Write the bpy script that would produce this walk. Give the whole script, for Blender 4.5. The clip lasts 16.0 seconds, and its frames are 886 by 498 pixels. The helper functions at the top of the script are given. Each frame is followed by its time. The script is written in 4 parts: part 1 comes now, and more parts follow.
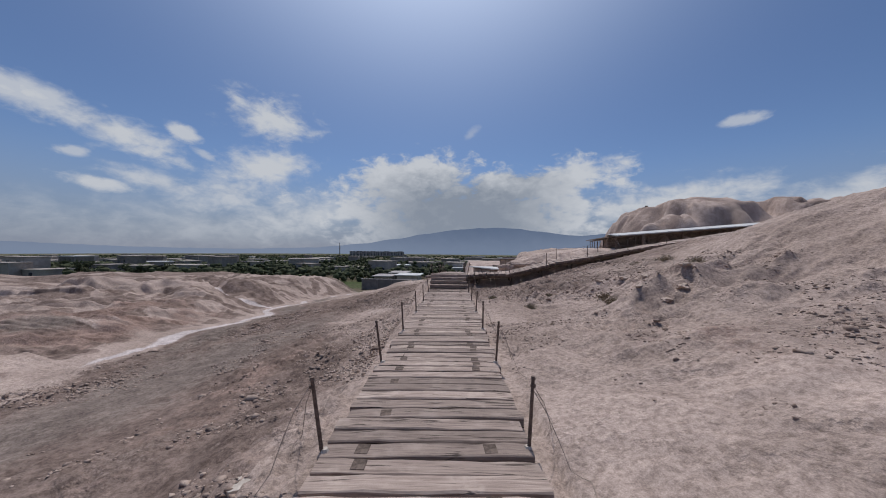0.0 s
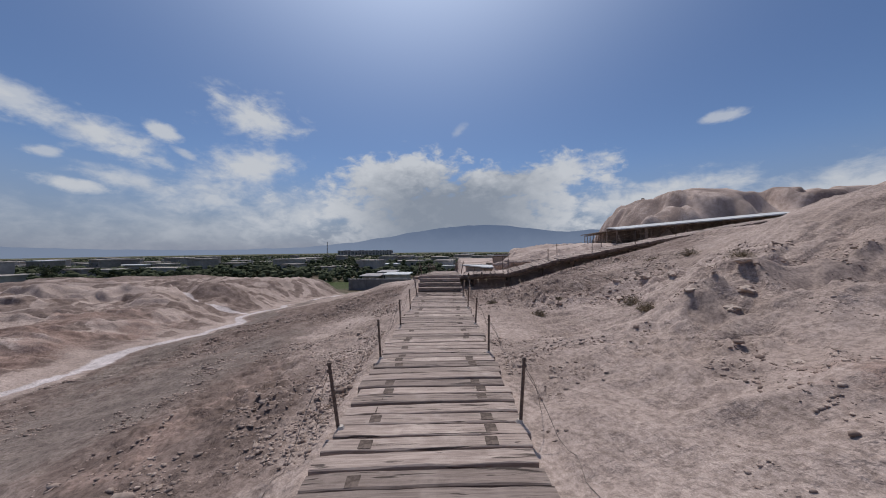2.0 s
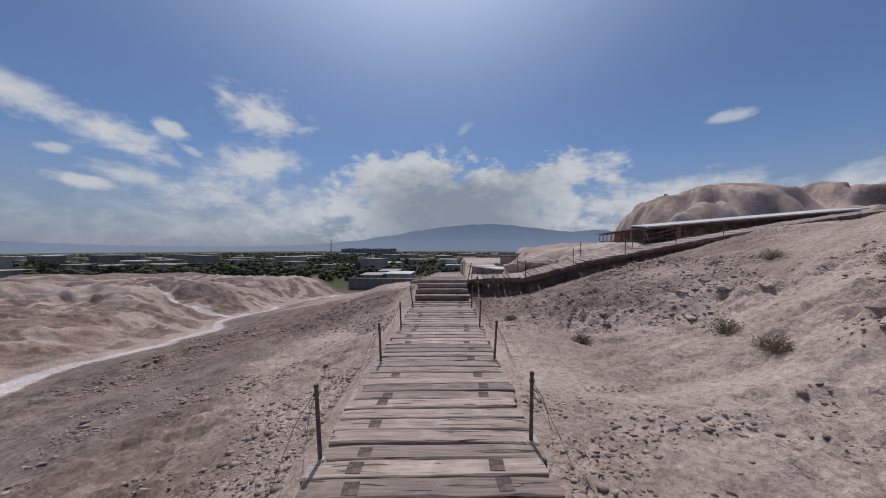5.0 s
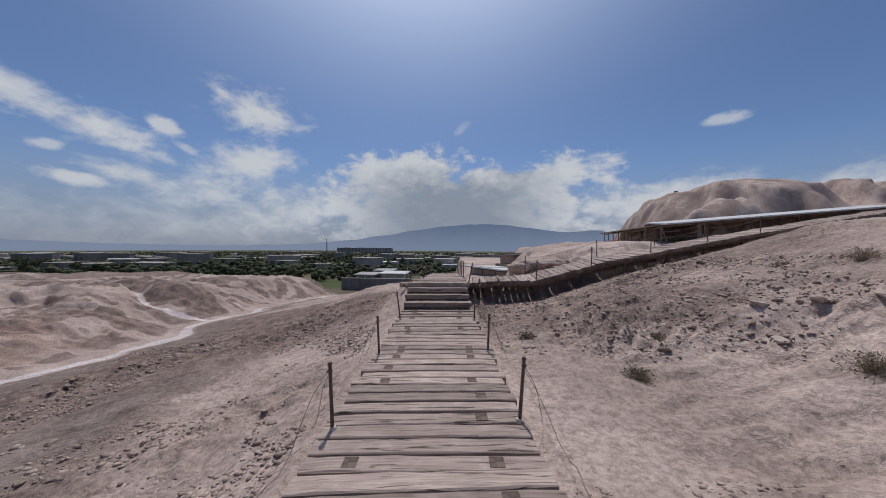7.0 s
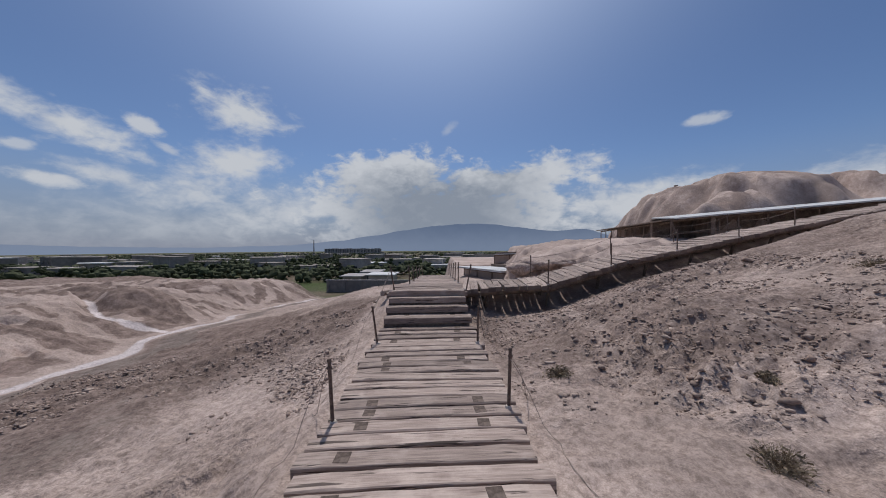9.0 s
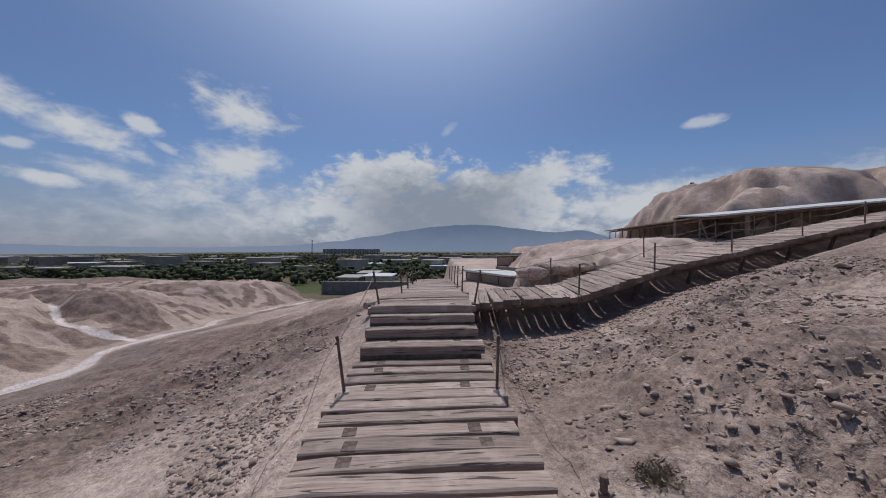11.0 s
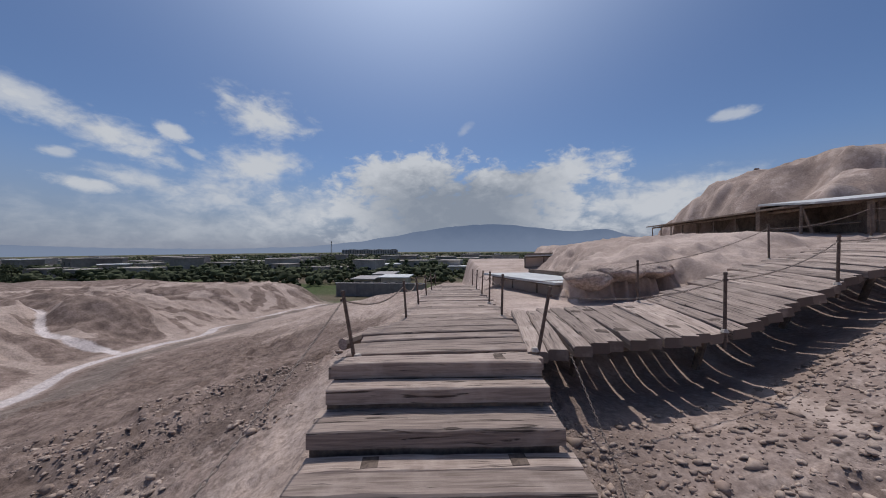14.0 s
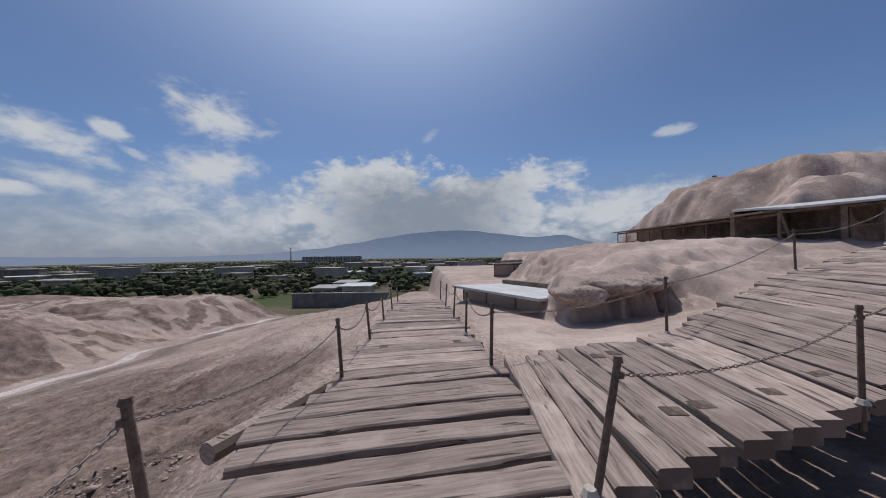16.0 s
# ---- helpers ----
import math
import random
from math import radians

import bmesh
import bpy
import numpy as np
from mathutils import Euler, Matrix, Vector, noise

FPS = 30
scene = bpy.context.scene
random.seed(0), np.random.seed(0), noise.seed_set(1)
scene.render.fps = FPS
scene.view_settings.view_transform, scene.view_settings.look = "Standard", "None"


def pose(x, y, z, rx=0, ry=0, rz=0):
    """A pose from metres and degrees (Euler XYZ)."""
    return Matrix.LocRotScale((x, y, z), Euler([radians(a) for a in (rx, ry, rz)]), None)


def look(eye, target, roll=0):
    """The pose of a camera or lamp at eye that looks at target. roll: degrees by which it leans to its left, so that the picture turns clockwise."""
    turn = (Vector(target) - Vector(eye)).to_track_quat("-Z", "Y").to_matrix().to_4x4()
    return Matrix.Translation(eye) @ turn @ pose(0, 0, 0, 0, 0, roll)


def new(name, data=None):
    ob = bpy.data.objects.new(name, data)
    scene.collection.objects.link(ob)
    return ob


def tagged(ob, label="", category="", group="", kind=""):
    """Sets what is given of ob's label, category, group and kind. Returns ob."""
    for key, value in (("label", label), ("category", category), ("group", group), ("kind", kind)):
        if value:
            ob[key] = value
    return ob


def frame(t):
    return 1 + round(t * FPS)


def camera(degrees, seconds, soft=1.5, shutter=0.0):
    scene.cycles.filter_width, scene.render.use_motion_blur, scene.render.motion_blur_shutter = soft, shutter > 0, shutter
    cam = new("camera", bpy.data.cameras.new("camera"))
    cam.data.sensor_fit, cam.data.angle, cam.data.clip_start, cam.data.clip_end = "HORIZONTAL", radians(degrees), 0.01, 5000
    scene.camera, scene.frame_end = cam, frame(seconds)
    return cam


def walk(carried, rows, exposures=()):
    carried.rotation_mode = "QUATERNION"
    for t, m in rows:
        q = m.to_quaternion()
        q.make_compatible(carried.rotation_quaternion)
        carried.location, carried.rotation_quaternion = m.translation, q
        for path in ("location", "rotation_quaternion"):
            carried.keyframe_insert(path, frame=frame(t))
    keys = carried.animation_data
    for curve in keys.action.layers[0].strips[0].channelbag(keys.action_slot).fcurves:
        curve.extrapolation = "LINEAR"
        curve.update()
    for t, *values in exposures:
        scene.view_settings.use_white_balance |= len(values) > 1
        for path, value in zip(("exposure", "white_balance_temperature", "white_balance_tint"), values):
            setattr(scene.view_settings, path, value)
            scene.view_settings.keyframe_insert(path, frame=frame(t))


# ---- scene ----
cam = camera(107.8, 16.0, 1.0)
METRES, EYE, TILT, LEAN, TURN = 19.0, 2.33, 0.0, -0.6, 0.0
ROWS = [
    (0.0, 0.0, 0.0, 0.0, 0.0, 0.0, -0.0),
    (0.5, -0.0015, 0.0324, -0.0002, -2.61, -0.29, 0.22),
    (1.0, -0.0018, 0.0654, 0.0003, -1.05, -0.34, 0.24),
    (1.5, -0.0025, 0.097, -0.0004, -1.61, -0.3, 0.52),
    (2.0, -0.0015, 0.1295, -0.0012, -1.91, -0.41, 0.96),
    (2.5, -0.002, 0.1594, -0.001, -2.18, -0.22, 0.79),
    (3.0, -0.0014, 0.1879, 0.0, -3.69, -0.35, 0.96),
    (3.5, 0.0016, 0.2157, 0.0009, -4.28, -0.7, 1.05),
    (4.0, 0.0015, 0.2436, -0.0007, -3.27, -0.79, 0.83),
    (6.5, 0.0107, 0.4031, -0.0088, -0.39, -0.3, 0.3),
    (7.0, 0.0091, 0.4367, -0.0111, -1.86, -0.64, 0.1),
    (7.5, 0.0079, 0.4697, -0.0114, -1.17, -0.54, 0.05),
    (8.0, 0.0061, 0.5025, -0.0109, -3.5, -0.53, 0.3),
    (8.5, 0.0081, 0.5359, -0.0129, -3.78, -0.69, 0.73),
    (11.0, 0.0165, 0.6953, -0.0163, -4.0, -0.53, 0.46),
    (11.5, 0.0182, 0.7284, -0.0187, -2.79, -0.36, 0.05),
    (12.0, 0.0203, 0.761, -0.0192, -3.36, -0.37, -0.0),
    (12.5, 0.0203, 0.7936, -0.0181, -2.23, -0.45, -0.23),
    (13.0, 0.019, 0.8231, -0.0175, -2.09, -0.2, -0.13),
    (13.5, 0.0191, 0.8532, -0.0186, -1.93, -0.42, 0.5),
    (14.0, 0.0192, 0.8845, -0.0195, -0.92, -0.5, 0.83),
    (14.5, 0.0203, 0.9151, -0.019, -3.15, -0.36, 1.38),
    (15.0, 0.0224, 0.9465, -0.0175, -3.87, -0.37, 1.51),
    (15.5, 0.0231, 0.9728, -0.0154, -5.31, 0.35, 1.31),
    (16.0, 0.0261, 0.9976, -0.0134, -7.05, 0.48, 1.24),
]
walk(cam, [(t, pose(0, 0, EYE, TILT, LEAN, TURN) @ pose(METRES * x, METRES * y, METRES * z, 90 + pitch, roll, yaw)) for t, x, y, z, yaw, pitch, roll in ROWS])

# ---- world, sun ----
SUN_EL, SUN_AZ = 64.0, -4.0      # elevation; degrees to the right of +y
world = bpy.data.worlds.new("world")
scene.world = world
world.use_nodes = True


class Net:
    """Short calls for node trees."""

    def __init__(self, tree):
        self.tree = tree
        tree.nodes.clear()

    def add(self, kind):
        return self.tree.nodes.new(kind)

    def link(self, a, b):
        self.tree.links.new(a, b)

    def feed(self, socket, value):
        if hasattr(value, "is_linked"):
            self.tree.links.new(value, socket)
        else:
            socket.default_value = value

    def maths(self, op, a, b=0.0, clamp=False):
        n = self.add("ShaderNodeMath")
        n.operation, n.use_clamp = op, clamp
        self.feed(n.inputs[0], a)
        self.feed(n.inputs[1], b)
        return n.outputs[0]

    def ramp(self, value, lo, hi, a=0.0, b=1.0):
        n = self.add("ShaderNodeMapRange")
        n.interpolation_type = "SMOOTHSTEP"
        self.feed(n.inputs[0], value)
        for k, v in zip((1, 2, 3, 4), (lo, hi, a, b)):
            self.feed(n.inputs[k], v)
        return n.outputs[0]

    def mix(self, fac, a, b, blend="MIX"):
        n = self.add("ShaderNodeMix")
        n.data_type, n.blend_type = "RGBA", blend
        self.feed(n.inputs[0], fac)
        self.feed(n.inputs[6], a)
        self.feed(n.inputs[7], b)
        return n.outputs[2]

    def noise(self, vector, scale, detail=4.0, rough=0.55, distortion=0.0):
        n = self.add("ShaderNodeTexNoise")
        self.feed(n.inputs["Vector"], vector)
        n.inputs["Scale"].default_value = scale
        n.inputs["Detail"].default_value = detail
        n.inputs["Roughness"].default_value = rough
        n.inputs["Distortion"].default_value = distortion
        return n.outputs["Fac"]


def rgb(r, g, b):
    return (r, g, b, 1.0)


def build_sky():
    net = Net(world.node_tree)
    sky = net.add("ShaderNodeTexSky")
    sky.sky_type, sky.sun_disc = "NISHITA", False
    sky.sun_elevation, sky.sun_rotation = radians(SUN_EL), radians(SUN_AZ)
    sky.altitude, sky.air_density, sky.dust_density, sky.ozone_density = 1000, 1.0, 0.4, 2.0
    geo = net.add("ShaderNodeTexCoord")
    sep = net.add("ShaderNodeSeparateXYZ")
    net.link(geo.outputs["Generated"], sep.inputs[0])
    dx, dy, dz = sep.outputs
    # azimuth (degrees right of +y) and elevation, in degrees
    az = net.maths("MULTIPLY", net.maths("ARCTAN2", dx, dy), 57.2958)
    el = net.maths("MULTIPLY", net.maths("ARCSINE", dz), 57.2958)
    comb = net.add("ShaderNodeCombineXYZ")
    net.feed(comb.inputs[0], az)
    net.feed(comb.inputs[1], net.maths("MULTIPLY", el, 1.7))
    plane = comb.outputs[0]
    billow = net.noise(plane, 0.16, 8.0, 0.58, 0.3)
    fine = net.noise(plane, 0.5, 6.0, 0.6, 0.4)
    wob = net.maths("SUBTRACT", net.maths("ADD", net.maths("MULTIPLY", billow, 0.75), net.maths("MULTIPLY", fine, 0.35)), 0.55)

    def puff(a0, e0, ra, re, tilt=0.0, edge=0.5):
        """A cloud: how far inside an ellipse a direction lies, frayed by noise."""
        c, s = math.cos(radians(tilt)), math.sin(radians(tilt))
        u, v = net.maths("SUBTRACT", az, a0), net.maths("SUBTRACT", el, e0)
        p = net.maths("MULTIPLY", net.maths("ADD", net.maths("MULTIPLY", u, c), net.maths("MULTIPLY", v, s)), 1 / ra)
        q = net.maths("MULTIPLY", net.maths("SUBTRACT", net.maths("MULTIPLY", v, c), net.maths("MULTIPLY", u, s)), 1 / re)
        r = net.maths("SQRT", net.maths("ADD", net.maths("MULTIPLY", p, p), net.maths("MULTIPLY", q, q)))
        d = net.maths("ADD", net.maths("SUBTRACT", 1.0, r), net.maths("MULTIPLY", wob, 2.6))
        return net.ramp(d, 0.0, edge)

    mask = None
    for spec in CLOUDS:
        p = net.maths("MULTIPLY", puff(*spec[:6]), spec[6])
        mask = p if mask is None else net.maths("MAXIMUM", mask, p)
    # white tops, grey undersides where the cloud bank is thick
    top = net.ramp(net.maths("ADD", el, net.maths("MULTIPLY", wob, 10.0)), 8.5, 16.0)
    thick = net.ramp(net.maths("ABSOLUTE", net.maths("SUBTRACT", az, 3.5)), 24.0, 5.0)
    bright = net.maths("SUBTRACT", 1.0, net.maths("MULTIPLY", thick, net.maths("SUBTRACT", 1.0, top)), True)
    bright = net.maths("ADD", bright, net.maths("MULTIPLY", wob, 0.9), True)
    cloud = net.mix(bright, rgb(3.5, 4.05, 5.0), rgb(7.8, 8.2, 8.9))
    # the bright air round the sun
    toward = net.add("ShaderNodeVectorMath")
    toward.operation = "DOT_PRODUCT"
    net.link(geo.outputs["Generated"], toward.inputs[0])
    se, sa = radians(SUN_EL), radians(SUN_AZ)
    toward.inputs[1].default_value = (math.cos(se) * math.sin(sa), math.cos(se) * math.cos(sa), math.sin(se))
    near = net.maths("POWER", net.maths("MAXIMUM", toward.outputs["Value"], 0.0), 9.0)
    blue = net.mix(1.0, sky.outputs[0], rgb(0.90, 0.98, 1.15), "MULTIPLY")
    lit = net.mix(1.0, blue, net.mix(near, rgb(0, 0, 0), rgb(13.0, 14.0, 15.0)), "ADD")
    haze = net.maths("MULTIPLY", net.ramp(el, 15.0, 0.0), 0.85)
    out = net.mix(haze, lit, rgb(2.9, 3.35, 4.7))
    out = net.mix(net.maths("MULTIPLY", mask, net.ramp(el, -1.0, 4.0, 0.5, 1.0)), out, cloud)
    back = net.add("ShaderNodeBackground")
    net.link(out, back.inputs[0])
    back.inputs[1].default_value = 0.067
    end = net.add("ShaderNodeOutputWorld")
    net.link(back.outputs[0], end.inputs[0])


# azimuth, elevation, half width, half height, tilt, softness, weight
CLOUDS = [
    (-46.0, 14.0, 11.0, 2.7, -17, 0.9, 1.0),
    (-51.0, 15.8, 6.5, 2.2, -10, 0.9, 0.85),
    (-27.8, 19.3, 8.2, 3.7, -2, 0.9, 1.0),
    (-29.5, 12.0, 10.0, 4.2, 14, 1.0, 1.0),
    (-33.5, 8.0, 9.5, 4.2, 16, 1.1, 0.9),
    (-41.5, 8.4, 7.5, 1.9, -12, 0.9, 0.85),
    (-47.1, 7.6, 3.6, 1.15, -6, 0.7, 0.95),
    (-38.8, 15.1, 2.2, 1.25, -20, 0.7, 0.9),
    (-49.1, 10.8, 1.8, 0.85, 0, 0.7, 0.7),
    (-36.5, 12.8, 2.2, 0.8, -25, 0.7, 0.6),
    (4.0, 6.0, 36.0, 8.6, 0, 0.6, 1.0),
    (-6.0, 11.6, 15.0, 5.2, 8, 0.5, 1.0),
    (14.0, 10.6, 19.0, 4.2, 6, 0.5, 1.0),
    (22.0, 12.6, 9.5, 2.5, 5, 0.7, 0.95),
    (-22.0, 5.4, 21.0, 6.0, 14, 1.2, 0.9),
    (-34.0, 2.5, 34.0, 5.2, 0, 1.5, 0.65),
    (34.0, 6.2, 20.0, 4.6, 0, 0.9, 1.0),
    (56.0, 6.6, 20.0, 3.8, 10, 1.0, 0.95),
    (42.9, 16.8, 2.6, 1.0, 5, 0.7, 0.7),
    (4.8, 19.6, 2.0, 0.9, 35, 0.9, 0.35),
    (-70.0, 12.0, 10.0, 4.0, 0, 0.8, 0.8),
    (110.0, 14.0, 24.0, 5.0, 5, 0.8, 0.8),
    (-130.0, 12.0, 25.0, 5.0, 0, 0.8, 0.8),
    (170.0, 16.0, 24.0, 6.0, 0, 0.8, 0.8),
]
build_sky()
sun = new("sun", bpy.data.lights.new("sun", "SUN"))
sun.data.energy, sun.data.angle, sun.data.color = 2.6, radians(0.6), (1.0, 0.955, 0.905)
ce = math.cos(radians(SUN_EL))
sun.matrix_world = look((0, 0, 0), (-ce * math.sin(radians(SUN_AZ)), -ce * math.cos(radians(SUN_AZ)), -math.sin(radians(SUN_EL))))

# ---- materials ----
def material(name):
    m = bpy.data.materials.new(name)
    m.use_nodes = True
    net = Net(m.node_tree)
    bsdf = net.add("ShaderNodeBsdfPrincipled")
    end = net.add("ShaderNodeOutputMaterial")
    net.link(bsdf.outputs[0], end.inputs[0])
    return m, net, bsdf


def bump(net, bsdf, height, strength, distance):
    b = net.add("ShaderNodeBump")
    b.inputs["Strength"].default_value = strength
    b.inputs["Distance"].default_value = distance
    net.feed(b.inputs["Height"], height)
    net.link(b.outputs[0], bsdf.inputs["Normal"])


def speckled(name, low, high, scale, rough=0.9, relief=0.3, depth=0.01, metal=0.0, per_object=0.0, island=0.0):
    """A surface with two sizes of variation between two colours."""
    m, net, bsdf = material(name)
    where = net.add("ShaderNodeTexCoord").outputs["Object"]
    big = net.noise(where, scale * 0.18, 3.0)
    small = net.noise(where, scale, 6.0, 0.65)
    f = net.ramp(net.maths("ADD", net.maths("MULTIPLY", big, 0.5), net.maths("MULTIPLY", small, 0.5)), 0.36, 0.64)
    col = net.mix(f, low, high)
    if per_object:
        r = net.add("ShaderNodeObjectInfo").outputs["Random"]
        col = net.mix(1.0, col, net.mix(r, rgb(*[1 - per_object] * 3), rgb(1, 1, 1)), "MULTIPLY")
    if island:
        r = net.add("ShaderNodeNewGeometry").outputs["Random Per Island"]
        col = net.mix(1.0, col, net.mix(r, rgb(*[1 - island] * 3), rgb(1, 1, 1)), "MULTIPLY")
    net.feed(bsdf.inputs["Base Color"], col)
    bsdf.inputs["Roughness"].default_value = rough
    bsdf.inputs["Metallic"].default_value = metal
    if rough >= 0.9:
        bsdf.inputs["Specular IOR Level"].default_value = 0.12
    bump(net, bsdf, small, relief, depth)
    return m


def wood_material():
    """Weathered sleeper wood: grey, streaked along the local x axis, with cracks."""
    m, net, bsdf = material("weathered_wood")
    where = net.add("ShaderNodeTexCoord").outputs["Object"]
    rnd = net.add("ShaderNodeObjectInfo").outputs["Random"]
    shift = net.add("ShaderNodeVectorMath")
    shift.operation = "ADD"
    net.link(where, shift.inputs[0])
    off = net.add("ShaderNodeCombineXYZ")
    for k, f in enumerate((13.0, 31.0, 7.0)):
        net.feed(off.inputs[k], net.maths("MULTIPLY", rnd, f))
    net.link(off.outputs[0], shift.inputs[1])
    grain_map = net.add("ShaderNodeMapping")
    net.link(shift.outputs[0], grain_map.inputs[0])
    grain_map.inputs["Scale"].default_value = (0.9, 16.0, 16.0)
    grain = net.noise(grain_map.outputs[0], 2.2, 6.0, 0.65, 0.3)
    crack_map = net.add("ShaderNodeMapping")
    net.link(shift.outputs[0], crack_map.inputs[0])
    crack_map.inputs["Scale"].default_value = (0.7, 9.0, 9.0)
    crack = net.ramp(net.noise(crack_map.outputs[0], 2.0, 3.0, 0.5, 0.8), 0.60, 0.67)
    ends = net.add("ShaderNodeSeparateXYZ")
    net.link(net.add("ShaderNodeTexCoord").outputs["Normal"], ends.inputs[0])
    side = net.ramp(net.maths("ABSOLUTE", ends.outputs[0]), 0.8, 0.5)
    crack = net.maths("MULTIPLY", crack, side)
    stain = net.noise(shift.outputs[0], 2.4, 4.0, 0.6)
    col = net.mix(net.ramp(grain, 0.26, 0.72), rgb(0.225, 0.178, 0.156), rgb(0.46, 0.382, 0.338))
    col = net.mix(side, rgb(0.21, 0.168, 0.145), col)
    col = net.mix(net.ramp(stain, 0.5, 0.72, 0.0, 0.6), col, rgb(0.54, 0.46, 0.41))
    col = net.mix(net.maths("MULTIPLY", crack, 0.8), col, rgb(0.03, 0.022, 0.018))
    tone = net.mix(rnd, rgb(0.66, 0.62, 0.60), rgb(1.2, 1.14, 1.105))
    col = net.mix(1.0, col, tone, "MULTIPLY")
    net.feed(bsdf.inputs["Base Color"], col)
    bsdf.inputs["Roughness"].default_value = 0.86
    bsdf.inputs["Specular IOR Level"].default_value = 0.25
    bump(net, bsdf, net.maths("SUBTRACT", grain, net.maths("MULTIPLY", crack, 1.2)), 0.7, 0.008)
    return m


def ground_material():
    m, net, bsdf = material("desert_ground")
    where = net.add("ShaderNodeTexCoord").outputs["Object"]

    def mask(name):
        a = net.add("ShaderNodeAttribute")
        a.attribute_name = name
        return a.outputs["Fac"]

    big = net.noise(where, 0.22, 5.0, 0.6)
    mid = net.noise(where, 1.7, 6.0, 0.62)
    small = net.noise(where, 16.0, 3.0, 0.55)
    grit = net.noise(where, 60.0, 3.0, 0.6)
    sand = net.mix(net.ramp(big, 0.35, 0.65), rgb(0.37, 0.298, 0.264), rgb(0.485, 0.398, 0.358))
    sand = net.mix(net.ramp(mid, 0.5, 0.75, 0.0, 0.45), sand, rgb(0.30, 0.238, 0.21))
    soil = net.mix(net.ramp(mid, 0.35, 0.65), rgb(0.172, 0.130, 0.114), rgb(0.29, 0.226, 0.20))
    red = net.mix(net.ramp(mid, 0.35, 0.65), rgb(0.235, 0.163, 0.137), rgb(0.34, 0.25, 0.216))
    grey = net.mix(net.ramp(mid, 0.35, 0.65), rgb(0.19, 0.155, 0.14), rgb(0.27, 0.225, 0.20))

    def soft(name, fray=0.5):
        v = net.maths("ADD", mask(name), net.maths("MULTIPLY", net.maths("SUBTRACT", mid, 0.5), fray * 2))
        v = net.maths("ADD", v, net.maths("MULTIPLY", net.maths("SUBTRACT", small, 0.5), fray))
        return net.ramp(v, 0.3, 0.7)

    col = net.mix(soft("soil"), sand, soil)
    col = net.mix(soft("red"), col, red)
    col = net.mix(soft("grey"), col, grey)
    col = net.mix(soft("salt", 0.35), col, rgb(0.62, 0.565, 0.565))
    field = net.mix(net.ramp(net.noise(where, 0.03, 3.0), 0.42, 0.6), rgb(0.075, 0.10, 0.042), rgb(0.16, 0.13, 0.10))
    col = net.mix(mask("plain"), col, field)
    col = net.mix(1.0, col, net.mix(net.ramp(net.noise(where, 11.0, 5.0, 0.7), 0.33, 0.62), net.mix(mask("fine"), rgb(0.66, 0.645, 0.635), rgb(0.93, 0.925, 0.92)), rgb(1.10, 1.10, 1.10)), "MULTIPLY")
    col = net.mix(1.0, col, net.mix(net.ramp(grit, 0.32, 0.68), net.mix(mask("fine"), rgb(0.82, 0.815, 0.81), rgb(0.96, 0.96, 0.96)), rgb(1.08, 1.08, 1.08)), "MULTIPLY")
    blotch = net.noise(where, 0.75, 6.0, 0.68, 0.6)
    col = net.mix(1.0, col, net.mix(net.ramp(blotch, 0.34, 0.64), rgb(0.84, 0.81, 0.79), rgb(1.08, 1.045, 1.02)), "MULTIPLY")
    crumb = net.maths("MULTIPLY", net.ramp(net.noise(where, 24.0, 3.0, 0.6), 0.58, 0.66), net.maths("SUBTRACT", 1.0, mask("fine")))
    col = net.mix(net.maths("MULTIPLY", crumb, 0.35), col, net.mix(1.0, col, rgb(0.52, 0.49, 0.47), "MULTIPLY"))
    net.feed(bsdf.inputs["Base Color"], col)
    bsdf.inputs["Roughness"].default_value = 0.97
    bsdf.inputs["Specular IOR Level"].default_value = 0.1
    clod = net.noise(where, 7.0, 3.0, 0.6)
    h = net.maths("ADD", net.maths("MULTIPLY", small, 0.5), net.maths("MULTIPLY", grit, 0.22))
    h = net.maths("ADD", h, net.maths("MULTIPLY", net.ramp(clod, 0.42, 0.7), 0.7))
    patch = net.ramp(net.noise(where, 0.55, 4.0, 0.6), 0.38, 0.62, 0.15, 1.0)
    h = net.maths("MULTIPLY", h, net.maths("MULTIPLY", patch, net.maths("SUBTRACT", 1.0, net.maths("MULTIPLY", mask("fine"), 0.8))))
    bump(net, bsdf, h, 0.65, 0.055)
    return m


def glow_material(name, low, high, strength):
    """Far distance: a plain backdrop that glows, with air haze put into its colours by height."""
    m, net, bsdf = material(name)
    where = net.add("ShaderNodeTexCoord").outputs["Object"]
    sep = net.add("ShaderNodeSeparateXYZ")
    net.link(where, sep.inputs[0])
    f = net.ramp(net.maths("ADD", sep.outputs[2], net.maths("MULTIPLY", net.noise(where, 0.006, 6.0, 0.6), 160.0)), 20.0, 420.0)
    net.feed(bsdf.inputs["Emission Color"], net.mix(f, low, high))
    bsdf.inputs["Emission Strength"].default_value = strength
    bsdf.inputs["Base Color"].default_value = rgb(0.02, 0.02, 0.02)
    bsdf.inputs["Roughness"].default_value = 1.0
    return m


